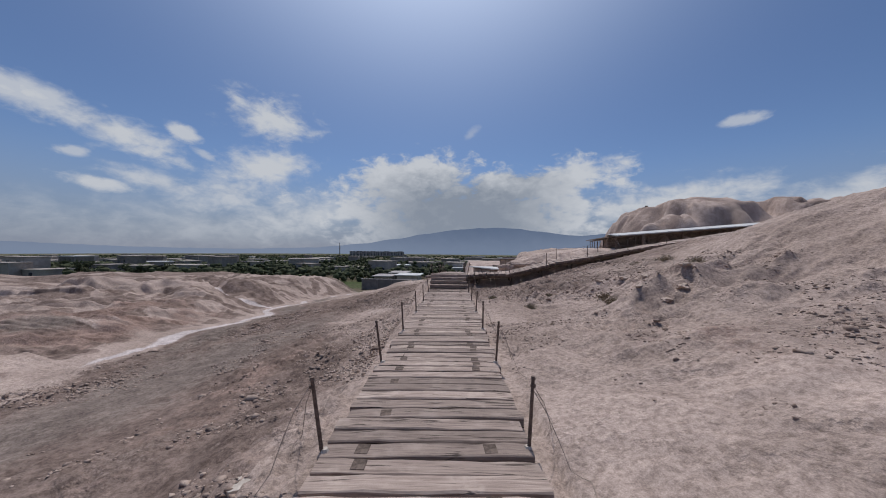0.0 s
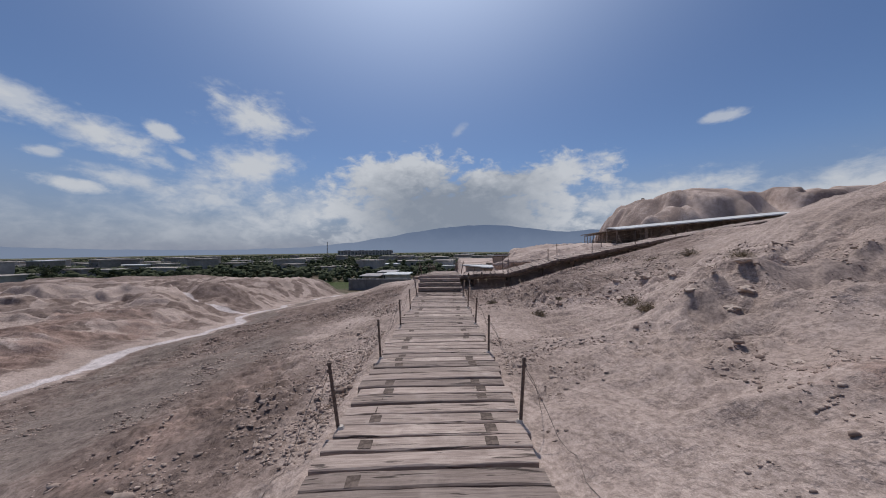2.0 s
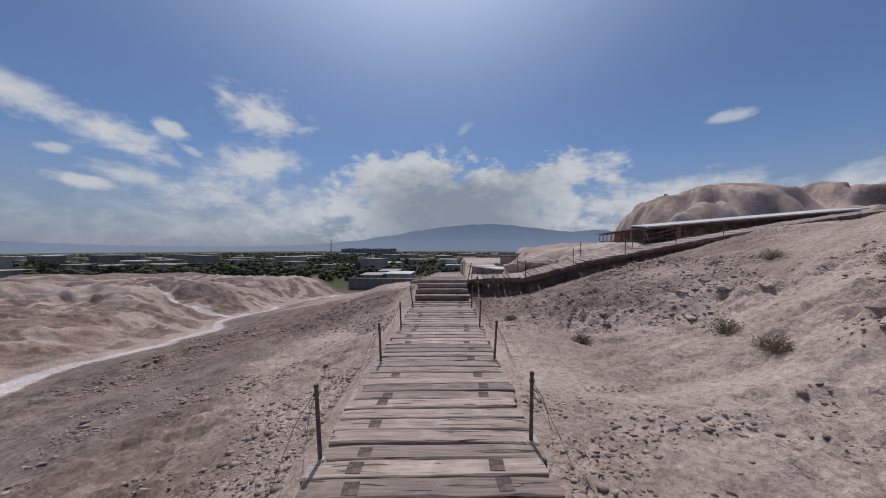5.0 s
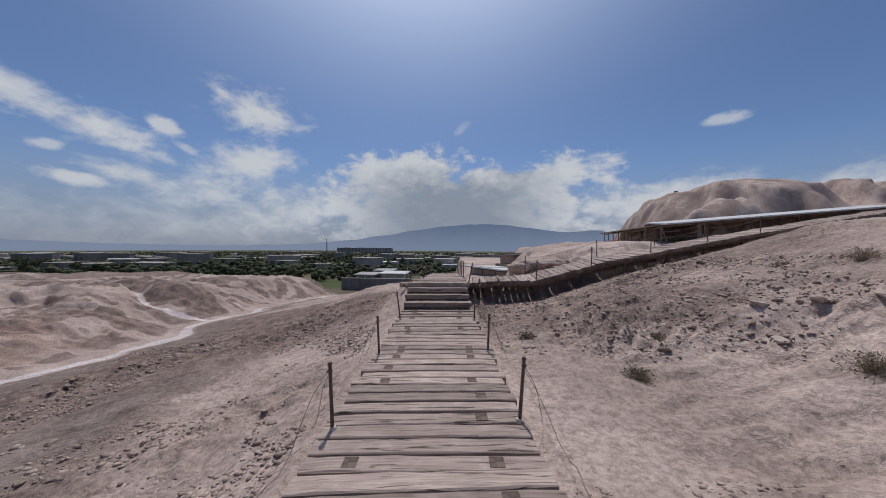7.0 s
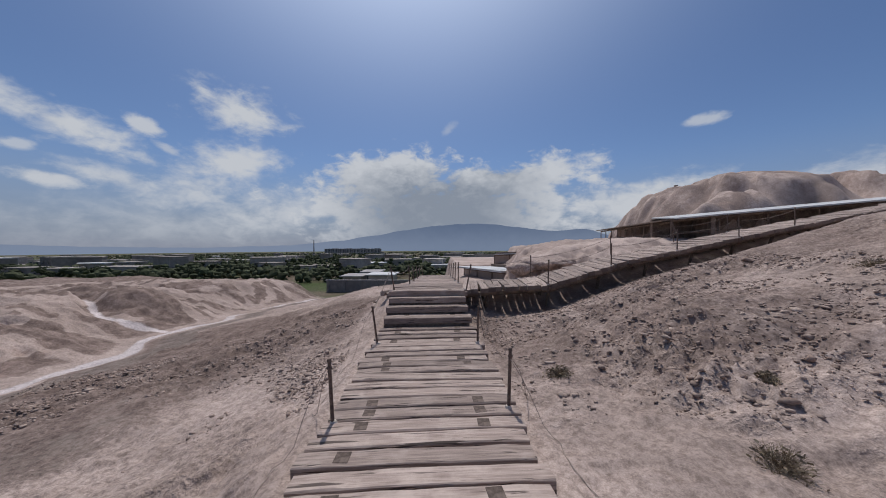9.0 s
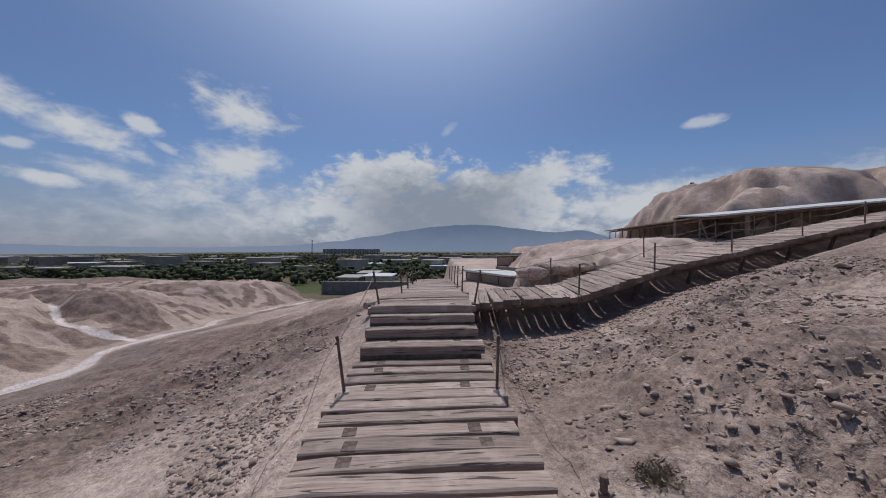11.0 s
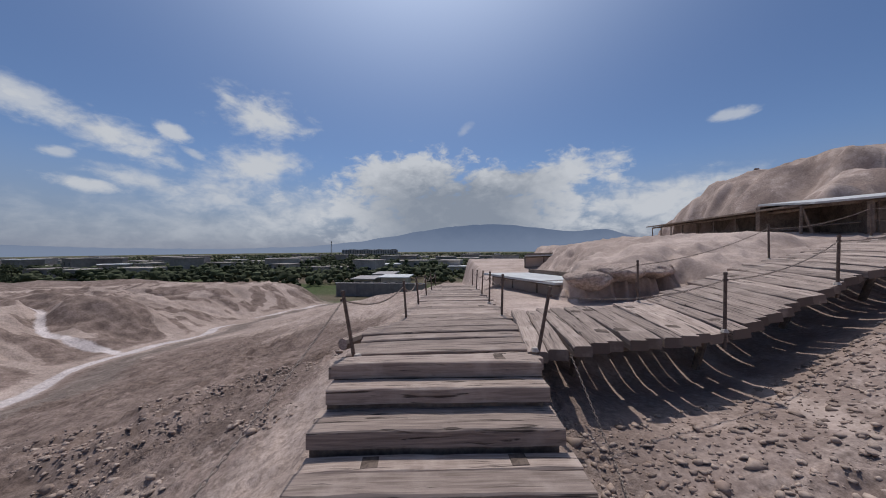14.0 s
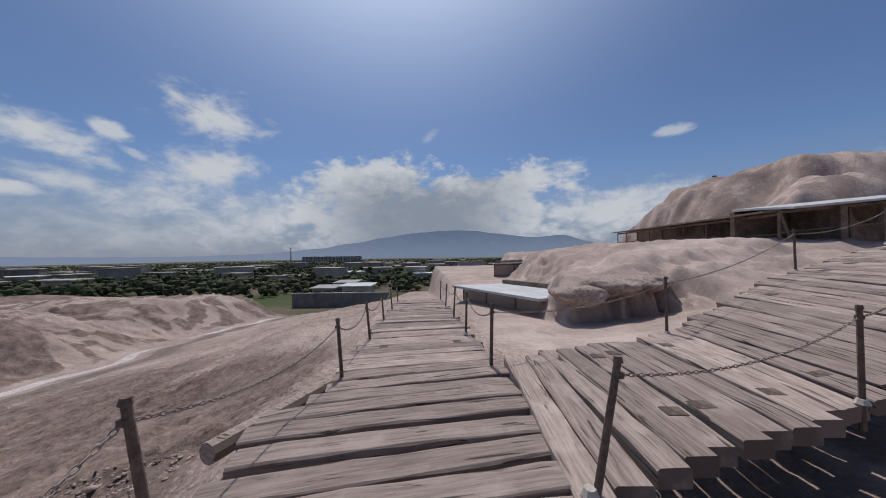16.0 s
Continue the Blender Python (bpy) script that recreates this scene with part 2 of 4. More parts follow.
WOOD = wood_material()
GROUND = ground_material()
RUST = speckled("rusty_steel", rgb(0.085, 0.058, 0.046), rgb(0.20, 0.14, 0.11), 40.0, 0.75, 0.4, 0.002, 0.15)
MARK = speckled("sleeper_seat_stain", rgb(0.075, 0.056, 0.047), rgb(0.19, 0.145, 0.122), 22.0, 0.9, 0.5, 0.004)
PALE = speckled("pale_mortar", rgb(0.42, 0.36, 0.31), rgb(0.6, 0.54, 0.48), 30.0, 0.95, 0.4, 0.004)
ROPE = speckled("weathered_chain", rgb(0.20, 0.155, 0.13), rgb(0.34, 0.275, 0.235), 60.0, 0.85, 0.5, 0.002)
MUD = speckled("mud_plaster", rgb(0.40, 0.315, 0.265), rgb(0.52, 0.42, 0.362), 1.2, 0.97, 0.8, 0.08)
STONE = speckled("desert_stone", rgb(0.31, 0.225, 0.185), rgb(0.54, 0.425, 0.36), 9.0, 0.95, 0.6, 0.01, island=0.4)
ROOFING = speckled("white_sheet_roof", rgb(0.46, 0.455, 0.45), rgb(0.60, 0.60, 0.59), 3.0, 0.6, 0.2, 0.004)
TIMBER = speckled("shelter_timber", rgb(0.13, 0.097, 0.078), rgb(0.27, 0.21, 0.17), 14.0, 0.9, 0.4, 0.004)
SCRUB = speckled("dry_scrub", rgb(0.23, 0.175, 0.12), rgb(0.45, 0.37, 0.26), 20.0, 0.95, 0.2, 0.002, island=0.5)
LEAF = speckled("far_foliage", rgb(0.055, 0.068, 0.036), rgb(0.14, 0.15, 0.085), 0.5, 0.95, 0.5, 0.2, island=0.55)
BARK = speckled("bark", rgb(0.06, 0.045, 0.035), rgb(0.14, 0.11, 0.09), 6.0, 0.95, 0.4, 0.02)
HOUSE = speckled("pale_brick_house", rgb(0.36, 0.31, 0.275), rgb(0.56, 0.50, 0.45), 0.6, 0.9, 0.2, 0.02, per_object=0.5)
FLAT = speckled("apartment_concrete", rgb(0.34, 0.315, 0.31), rgb(0.44, 0.41, 0.40), 0.2, 0.9, 0.2, 0.02)
GREYWALL = speckled("grey_block_wall", rgb(0.18, 0.17, 0.17), rgb(0.27, 0.255, 0.25), 0.9, 0.92, 0.3, 0.02)
GLASSY = speckled("dark_window", rgb(0.03, 0.035, 0.04), rgb(0.07, 0.075, 0.085), 2.0, 0.25, 0.0, 0.001)
WHITE = speckled("white_car_paint", rgb(0.66, 0.66, 0.66), rgb(0.76, 0.76, 0.76), 2.0, 0.35, 0.0, 0.001)
RUBBER = speckled("tyre_rubber", rgb(0.02, 0.02, 0.02), rgb(0.04, 0.04, 0.04), 20.0, 0.9, 0.2, 0.002)
# the range's blue haze is painted as emission, paler low down
MOUNTAIN = glow_material("far_mountain_haze_glow", rgb(0.15, 0.195, 0.285), rgb(0.088, 0.125, 0.205), 1.0)

# ---- the ground ----
rng = np.random.default_rng(5)
LATTICE = rng.random((256, 256))


def value_noise(x, y):
    xi, yi = np.floor(x).astype(int), np.floor(y).astype(int)
    fx, fy = x - xi, y - yi
    fx, fy = fx * fx * (3 - 2 * fx), fy * fy * (3 - 2 * fy)
    a, b = LATTICE[xi % 256, yi % 256], LATTICE[(xi + 1) % 256, yi % 256]
    c, d = LATTICE[xi % 256, (yi + 1) % 256], LATTICE[(xi + 1) % 256, (yi + 1) % 256]
    return (a + (b - a) * fx) * (1 - fy) + (c + (d - c) * fx) * fy


def fbm(x, y, octaves=4, gain=0.5):
    """Layered noise, about -1 to 1."""
    total, size, top = 0.0, 1.0, 0.0
    for k in range(octaves):
        total = total + size * (value_noise(x * 2 ** k + 17.3 * k, y * 2 ** k + 41.7 * k) * 2 - 1)
        top += size
        size *= gain
    return total / top * 1.6


def ridged(x, y, octaves=4):
    total, size, top = 0.0, 1.0, 0.0
    for k in range(octaves):
        total = total + size * (1 - np.abs(value_noise(x * 2 ** k + 7.1 * k, y * 2 ** k + 3.9 * k) * 2 - 1))
        top += size
        size *= 0.5
    return total / top


def step(a, b, v):
    t = np.clip((v - a) / (b - a), 0, 1)
    return t * t * (3 - 2 * t)


def bell(x, y, cx, cy, rx, ry, turn=0.0):
    c, s = math.cos(radians(turn)), math.sin(radians(turn))
    u, v = (x - cx) * c + (y - cy) * s, (y - cy) * c - (x - cx) * s
    return np.exp(-(u / rx) ** 2 - (v / ry) ** 2)


STEP_Y = 19.15                     # front of the first raised sleeper


def walk_x(y):
    """The boardwalk's middle line."""
    return np.where(y < 20.3, -0.27 + 0.033 * y, 0.40 + 0.05 * (y - 20.3))


def walk_z(y):
    """The boardwalk's surface."""
    low = 0.03 - 0.10 * step(8.0, 15.0, y)
    high = 0.70 - 0.063 * np.maximum(y - 22.0, 0.0)
    return np.where(y < STEP_Y, low, high)


DECK = [(1.2, 21.75, 0.70), (4.5, 22.42, 0.76), (8.0, 23.55, 1.5), (16.0, 25.0, 2.8), (24.0, 26.3, 4.0), (31.0, 27.3, 4.9)]


def deck_at(x):
    """y and z of the side deck's middle line."""
    xs, ys, zs = zip(*DECK)
    return np.interp(x, xs, ys), np.interp(x, xs, zs)


STREAM = [(-30, -8.0, -0.6), (0, -10.6, -1.3), (12.5, -12.9, -2.15), (18.5, -15.1, -2.8), (22, -15.4, -3.1), (25, -15.0, -3.4), (28, -15.3, -3.7), (36.3, -19.4, -4.6), (42, -18.6, -5.1), (47.5, -20.0, -5.6), (58, -20.6, -6.6), (64, -19.5, -7.1), (90, -16.0, -9.0)]


def along_stream(y, k):
    ys, v = [p[0] for p in STREAM], [p[k] for p in STREAM]
    return (np.interp(y - 1.4, ys, v) + np.interp(y, ys, v) + np.interp(y + 1.4, ys, v)) / 3


def stream_x(y):
    return along_stream(y, 1) + 0.25 * np.sin(y * 0.9)


def stream_z(y):
    return along_stream(y, 2)


def side_channel(x, y):
    """How far a point lies from the dry runnel that joins the stream bed."""
    return np.abs(y - 36.4 + 0.45 * (x + 19.5) - 0.8 * np.sin(x * 0.6 + 1.0))


def plain_mask(x, y):
    edge = 66.0 + 8.0 * fbm(x * 0.03, y * 0.03, 2)
    a = step(edge, edge + 18.0, y)
    return np.maximum.reduce([a, step(-62.0, -85.0, x), step(75.0, 110.0, x), step(-50.0, -80.0, y)])


def plain_z(x, y):
    """The plain falls away gently from the mound."""
    return -9.0 - 0.015 * np.clip(np.hypot(x, y) - 200.0, 0.0, 4200.0)


def mound_mask(x, y):
    """The eroded sand bank beyond the side deck, with its undercut rim."""
    wob = 0.5 * fbm(x * 0.6, y * 0.6, 3) + 0.45 * np.abs(fbm(x * 1.3 + 5, y * 0.8, 2)) + 0.42 * np.abs(fbm(x * 2.4, y * 0.9, 2))
    front = 26.75 + 0.10 * np.maximum(x - 5.0, 0) + 1.15 * wob
    side = 4.55 + 0.24 * np.maximum(y - 28.0, 0.0) + 0.8 * wob
    return front, side


def height(x, y):
    x, y = np.asarray(x, float), np.asarray(y, float)
    u = x - walk_x(y)
    low = 0.03 - 0.10 * step(8.0, 15.0, y) - 0.157
    under = low + 0.62 * step(STEP_Y, 23.0, y) - 0.063 * np.clip(y - 22.0, 0, 11) - 0.10 * np.maximum(y - 33.0, 0.0)
    # to the right: a slope that climbs to a dome and to the hill
    r = np.maximum(x - walk_x(y) - 1.5, 0.0)
    right = under + 0.205 * np.minimum(r, 15.0) + 0.05 * np.maximum(r - 15.0, 0)
    right = right - 0.05 * np.clip(r, 0, 2)
    right = right + 2.3 * bell(x, y, 20.0, 12.0, 7.0, 6.0, 20)
    right = right - 0.42 * bell(x, y, 5.2, 13.3, 2.2, 1.8) + 0.35 * bell(x, y, 5.8, 17.2, 1.7, 1.0) - 0.35 * bell(x, y, 9.5, 15.5, 2.5, 1.2)
    right = right + 0.45 * bell(x, y, 4.2, 3.2, 2.5, 2.3) + 0.5 * bell(x, y, 7.6, 11.0, 1.8, 1.0, 25) - 0.3 * bell(x, y, 6.3, 9.0, 1.4, 0.8, 30)
    right = right - 0.25 * bell(x, y, 2.8, 18.8, 1.2, 1.3) + 0.5 * bell(x, y, 14.0, 14.2, 3.0, 2.5)
    crust = np.maximum(bell(x, y, 6.9, 9.9, 1.7, 0.7, 35), 0.8 * bell(x, y, 8.0, 14.9, 1.4, 0.6, -20))
    right = right + 0.55 * crust * step(0.45, 0.62, ridged(x * 0.7, y * 0.9, 3))
    right = right - 0.55 * bell(x, y, 7.4, 14.2, 1.8, 1.2) - 0.35 * bell(x, y, 4.2, 11.6, 1.9, 1.2) + 0.30 * bell(x, y, 7.6, 8.7, 1.2, 0.9) + 0.28 * bell(x, y, 5.0, 6.0, 1.2, 1.0)
    runnel = ridged(x * 0.22 + 0.5 * fbm(x * 0.3, y * 0.3, 2), y * 0.55, 4) - 0.62
    right = right + runnel * (0.75 * bell(x, y, 8.0, 10.5, 4.0, 4.0) + 0.42 * step(0.5, 2.5, r) * step(20.0, 14.0, y))
    veer = 0.5 * fbm(x * 0.5, y * 0.5, 3)
    rill = 0.24 * (ridged(x * 0.35 - 0.2 * y + veer, y * 1.15 + 0.45 * x + veer, 3) - 0.6) + 0.05 * (ridged(x * 1.3 + veer, y * 2.6 + 0.9 * x, 3) - 0.6)
    right = right + rill * step(0.7, 2.2, r) * (0.45 + 0.55 * step(0.4, 0.6, value_noise(x * 0.3 + 5, y * 0.3))) * (1 - 0.8 * step(10.0, 14.0, x))
    cut = step(0.70, 0.80, ridged(x * 0.42 + veer, y * 0.7 - 0.3 * x + veer, 2))
    right = right - 0.09 * cut * step(2.0, 3.5, r) * step(19.0, 15.0, y) * step(0.42, 0.6, value_noise(x * 0.4, y * 0.4 + 8))
    # to the left: down to the stream bed, then eroded banks
    sx, sz = stream_x(y), stream_z(y)
    d = np.clip((-u - 1.4) / (-(sx - walk_x(y)) - 1.4), 0, 1)
    left = under + (sz - under) * d ** 0.66
    left = left + (0.22 * fbm(x * 0.25, y * 0.25, 3) + 0.16 * (ridged(x * 0.5 + 0.5 * fbm(x * 0.4, y * 0.4, 2), y * 0.9, 3) - 0.6)) * step(0.03, 0.25, d) * (1 - d)
    bank = np.maximum(sx - x, 0.0)
    level = np.interp(y, (-10.0, 10.0, 25.0, 33.0, 45.0, 72.0), (-1.5, -1.9, -2.3, -2.35, -2.7, -4.2)) + 0.012 * np.minimum(bank, 40.0)
    rise = step(0.2, 7.5 + 1.5 * fbm(y * 0.15, x * 0.05, 2), bank)
    warp = 0.7 * fbm(x * 0.18, y * 0.18, 3)
    relief = 1.5 * (ridged(x * 0.10 + 2.0 + 0.4 * warp, y * 0.13, 3) - 0.62) + 1.0 * (ridged(x * 0.27 + warp, y * 0.24, 3) - 0.62)
    rills = 0.80 * (ridged(x * 0.22 + warp, y * 0.62 + warp, 4) - 0.6) + 0.42 * (ridged(x * 0.85 + warp, y * 0.75, 3) - 0.6)
    beyond = sz + (level - sz) * rise + relief * rise * (0.35 + 0.65 * step(26.0, 34.0, y)) + rills * step(0.6, 3.5, bank)
    beyond = beyond - 0.8 * np.exp(-(side_channel(x, y) / 1.1) ** 2) * rise * step(-36.0, -30.0, x)
    left = np.where(x < sx, beyond, left)
    for y0, x0, x1, lift in ((32.6, -38.0, -27.5, 0.6), (31.0, -26.6, -22.6, 0.45), (27.0, -40.0, -31.0, 0.4)):
        ledge = y - y0 - 0.5 * np.sin(x * 0.8) - 0.4 * fbm(x * 0.6, y * 0.1, 2)
        left = left + lift * step(0.0, 0.35, ledge) * step(7.0, 2.0, ledge) * step(x0 - 1.5, x0, x) * step(x1 + 1.0, x1, x)
    left = left + 0.55 * bell(x, y, -4.2, 32.0, 2.2, 3.5) + 0.7 * bell(x, y, -4.8, 43.0, 3.6, 7.0) + 0.3 * bell(x, y, -11.0, 47.0, 3.6, 6.0)
    z = np.where(u < -1.4, left, np.where(u > 1.5, right, under))
    # beyond the side deck: low sand, the eroded bank, the hill
    dy, dz = deck_at(x)
    far = step(-0.6, 1.6, y - dy) * step(1.2, 2.6, u)
    near_deck = np.exp(-((y - dy + 0.5) / 2.0) ** 2) * step(1.6, 3.0, x)
    z = z * (1 - near_deck) + np.minimum(z, dz - 0.95) * near_deck
    sand = 0.02 + 0.10 * np.maximum(x - 6.0, 0) - 0.05 * np.maximum(y - 26, 0) - 0.08 * np.maximum(y - 34, 0)
    sand = np.minimum(sand, 3.2)
    sand = np.maximum(sand, (dz - 0.35) * np.exp(-np.maximum(y - dy - 1.0, 0) / 2.0))
    front, side = mound_mask(x, y)
    wide = 0.24 + 3.6 * step(7.4, 10.0, x)
    rim = 1 - (1 - np.clip((y - front + 0.6 * (wide - 0.24)) / (wide * 2.2), 0, 1)) ** 3
    rim = np.minimum(rim, step(0.0, 1.0, (x - side) / (0.6 + 1.8 * step(30.0, 33.0, y))))
    top = 0.92 + 0.32 * step(5.0, 8.5, x) + 0.35 * step(0, 4.0, y - front) * step(0, 4, x - side) + 0.5 * (ridged(x * 0.9, y * 0.5, 2) - 0.6) + 0.155 * np.maximum(x - 7.0, 0)
    top = np.minimum(top, 2.55) * (1 - 0.25 * step(36, 50, y)) + 0.10 * fbm(x * 0.5, y * 0.5, 3) + 0.18 * (ridged(x * 0.5, y * 0.22, 2) - 0.6)
    sand = sand + (np.maximum(top, sand) - sand) * rim
    ridge = hill(x, y)
    sand = np.maximum(sand, ridge)
    z = z * (1 - far) + sand * far
    m = plain_mask(x, y)
    z = z * (1 - m) + plain_z(x, y) * m
    # grain of the ground, finer on the blown sand
    under_deck = step(-3.2, -2.2, y - dy) * step(1.4, 1.8, u)
    keep = step(1.25, 1.7, np.abs(u)) * (1 - 0.85 * np.maximum(far, under_deck)) * (0.55 + 0.45 * step(-17.0, -14.0, x)) * (0.45 + 0.55 * step(0.35, 0.6, value_noise(x * 0.45 + 3, y * 0.45)))
    z = z + keep * (1 - m) * (0.07 * fbm(x * 0.9, y * 0.9, 4) + 0.03 * fbm(x * 3.2, y * 3.2, 3, 0.6) + clods(x, y))
    return z


def rubble_mask(x, y):
    """Where the ground is broken into clods."""
    right = step(12.5, 16.0, y - 0.35 * np.maximum(x - 4, 0) + 2.2 * fbm(x * 0.25, y * 0.25, 2)) * (x > 0)
    left = 0.9 * (x < 0) * (1 - bell(x, y, -7.5, 9.0, 1.8, 9.0, -8)) * step(-13.5, -11.5, x)
    patch = 0.75 * step(0.45, 0.65, value_noise(x * 0.35 + 11, y * 0.35 + 4))
    return np.maximum(np.maximum(right, left * (0.55 + 0.45 * step(0.2, 0.5, value_noise(x * 0.4, y * 0.4)))), patch)


def clods(x, y):
    n1 = value_noise(x * 4.6 + 3.0 * value_noise(x * 1.5, y * 1.5), y * 5.4)
    n2 = value_noise(x * 9.5 + 31.0, y * 10.5 + 7.0)
    lump = step(0.44, 0.66, n1) * 0.75 + step(0.46, 0.68, n2) * 0.55
    return 0.10 * lump * (0.6 + 0.8 * value_noise(x * 0.8, y * 0.8 + 20)) * rubble_mask(x, y)


def hill(x, y):
    """The long mound that the shelter leans on: steep on its near side."""
    wob = 0.7 * fbm(x * 0.2, y * 0.2, 3) + 0.35 * fbm(x * 0.6, y * 0.6, 3)
    left = x - (18.8 + 0.33 * (y - 31.0)) + np.abs(wob)
    front = y - (32.8 - 0.15 * (x - 16.5)) + np.abs(wob)
    inside = np.minimum(np.minimum(left, front), 56.0 - y + wob)
    r = np.clip(inside / 9.0, 0.0, 1.0)
    rise = 1.6 + 6.0 * np.sqrt(1 - (1 - r) ** 2) * step(-0.4, 0.6, inside) + 1.0 * step(5.0, 14.0, inside)
    warp = 0.5 * fbm(x * 0.25, y * 0.25, 2)
    lobe = np.abs(value_noise(x * 0.17 + warp, y * 0.17 + 3.0) * 2 - 1)
    flute = np.abs(value_noise(x * 0.55 + warp, y * 0.50 + 9.0) * 2 - 1)
    rise = rise + (4.2 * (np.minimum(lobe, 0.5) - 0.34) + 1.0 * (np.minimum(flute, 0.5) - 0.33)) * step(0.1, 1.6, inside)
    rise = rise + 0.35 * bell(x, y, 27.0, 33.0, 6.0, 4.0) + 0.9 * bell(x, y, 27.0, 47.0, 6.0, 6.0)
    return np.where(inside > -0.4, rise, -50.0)


def graded(*spans):
    """Coordinates in stretches of (start, end, spacing)."""
    out = []
    for a, b, s in spans:
        out.extend(np.linspace(a, b, max(2, int(round((b - a) / s)) + 1))[:-1])
    out.append(spans[-1][1])
    return np.array(out)


def build_ground():
    xs = graded((-4600, -900, 500), (-900, -120, 60), (-120, -40, 4), (-40, -12, 0.2), (-12, -6, 0.11), (-6, 8, 0.055), (8, 12, 0.10), (12, 26, 0.14), (26, 50, 0.4), (50, 150, 6), (150, 900, 75), (900, 4600, 500))
    ys = graded((-4600, -900, 500), (-900, -100, 80), (-100, -12, 6), (-12, -1, 0.5), (-1, 21, 0.06), (21, 30, 0.09), (30, 56, 0.2), (56, 110, 0.8), (110, 300, 10), (300, 900, 60), (900, 4600, 400))
    gx, gy = np.meshgrid(xs, ys)
    gz = height(gx, gy)
    nx, ny = len(xs), len(ys)
    co = np.stack([gx, gy, gz], -1).reshape(-1, 3)
    k = (np.arange(ny - 1)[:, None] * nx + np.arange(nx - 1)[None, :]).reshape(-1)
    quads = np.stack([k, k + 1, k + nx + 1, k + nx], -1)
    me = bpy.data.meshes.new("ground")
    me.vertices.add(len(co))
    me.vertices.foreach_set("co", co.reshape(-1))
    me.loops.add(quads.size)
    me.loops.foreach_set("vertex_index", quads.reshape(-1))
    me.polygons.add(len(quads))
    me.polygons.foreach_set("loop_start", np.arange(0, quads.size, 4))
    me.polygons.foreach_set("use_smooth", np.ones(len(quads), bool))
    me.update(calc_edges=True)
    fx, fy = gx.reshape(-1), gy.reshape(-1)
    u = fx - walk_x(fy)
    sx = stream_x(fy)
    m = plain_mask(fx, fy)
    dy, _ = deck_at(fx)
    soil = 1.0 * step(-1.2, -3.0, u) * step(0.0, 1.5, fx - sx) + 0.35 * fbm(fx * 0.35, fy * 0.35, 4)
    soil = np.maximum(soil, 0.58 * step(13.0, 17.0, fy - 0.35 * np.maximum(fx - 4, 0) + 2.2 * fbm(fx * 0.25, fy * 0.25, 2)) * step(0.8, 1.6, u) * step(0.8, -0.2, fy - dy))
    soil = soil * (1 - bell(fx, fy, -6.0, 44.0, 5.5, 9.0)) * step(46.0, 33.0, fy - 0.2 * fx)
    soil = soil * (1 - 0.95 * bell(fx, fy, -3.6, 33.5, 3.6, 4.5))
    soil = soil * (1 - 0.9 * bell(fx, fy, -3.6, 15.5, 2.6, 5.0)) * (1 - 0.35 * bell(fx, fy, -5.0, 5.0, 2.5, 3.0))
    crest = ridged(fx * 0.33 + 0.6 * fbm(fx * 0.2, fy * 0.2, 2), fy * 0.3, 3)
    soil = np.maximum(soil, 1.0 * step(0.76, 0.58, crest) * step(0.5, 2.0, sx - fx))
    soil = np.maximum(soil, (0.42 + 0.25 * fbm(fx * 0.3, fy * 0.3, 3)) * (hill(fx, fy) > 2.2))
    soil = np.maximum(soil, 0.95 * step(-1.7, -2.8, u) * step(20.0, 22.5, fy) * step(30.5, 27.0, fy + 0.3 * fx) * step(0.0, 1.5, fx - sx))
    fine = np.maximum(step(-3.2, -2.2, fy - dy) * step(1.2, 2.6, u), 0.35 * step(0.0, -2.0, fx - sx))
    soil = soil * (1 - 0.5 * np.exp(-((fx - 3.3 - 0.24 * (fy - 15.0)) / 0.15) ** 2) * step(14.0, 15.0, fy))
    red = 0.75 * step(0.5, 3.0, sx - fx) * step(16.0, 8.0, sx - fx) * step(31.0, 25.0, fy) * (0.6 + 0.4 * fbm(fx * 0.4, fy * 0.4, 2))
    red = np.maximum(red, 0.42 * bell(fx, fy, 5.2, 5.6, 1.6, 1.8) + 0.5 * bell(fx, fy, -4.5, 7.5, 1.2, 5.0))
    grey = 0.85 * bell(fx, fy, -7.5, 9.0, 2.2, 11.0, -8) + 0.9 * bell(fx, fy, -21.5, 17.0, 2.0, 1.6) + 0.85 * np.exp(-((fx - sx - 2.4) / 1.5) ** 2) * step(8.0, 16.0, fy)
    salt = 1.1 * np.exp(-((fx - sx) / (0.30 + 0.38 * value_noise(fy * 0.4, fy * 0.0)))  ** 2)
    salt = salt * (1 - np.exp(-((fy - 52.0) / 3.0) ** 2))
    salt = np.maximum(salt, 0.9 * np.exp(-(side_channel(fx, fy) / 0.4) ** 2) * step(0.0, -1.0, fx - sx) * step(-36, -28, fx))
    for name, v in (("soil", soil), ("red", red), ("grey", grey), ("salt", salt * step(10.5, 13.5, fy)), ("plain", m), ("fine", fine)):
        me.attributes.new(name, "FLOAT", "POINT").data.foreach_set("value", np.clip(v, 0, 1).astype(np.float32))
    me.materials.append(GROUND)
    return tagged(new("ground", me), "pale eroded desert ground sloping to a dry stream bed", "ground", kind="structure")


ground = build_ground()


def z_at(x, y):
    return float(height(np.array([x]), np.array([y]))[0])

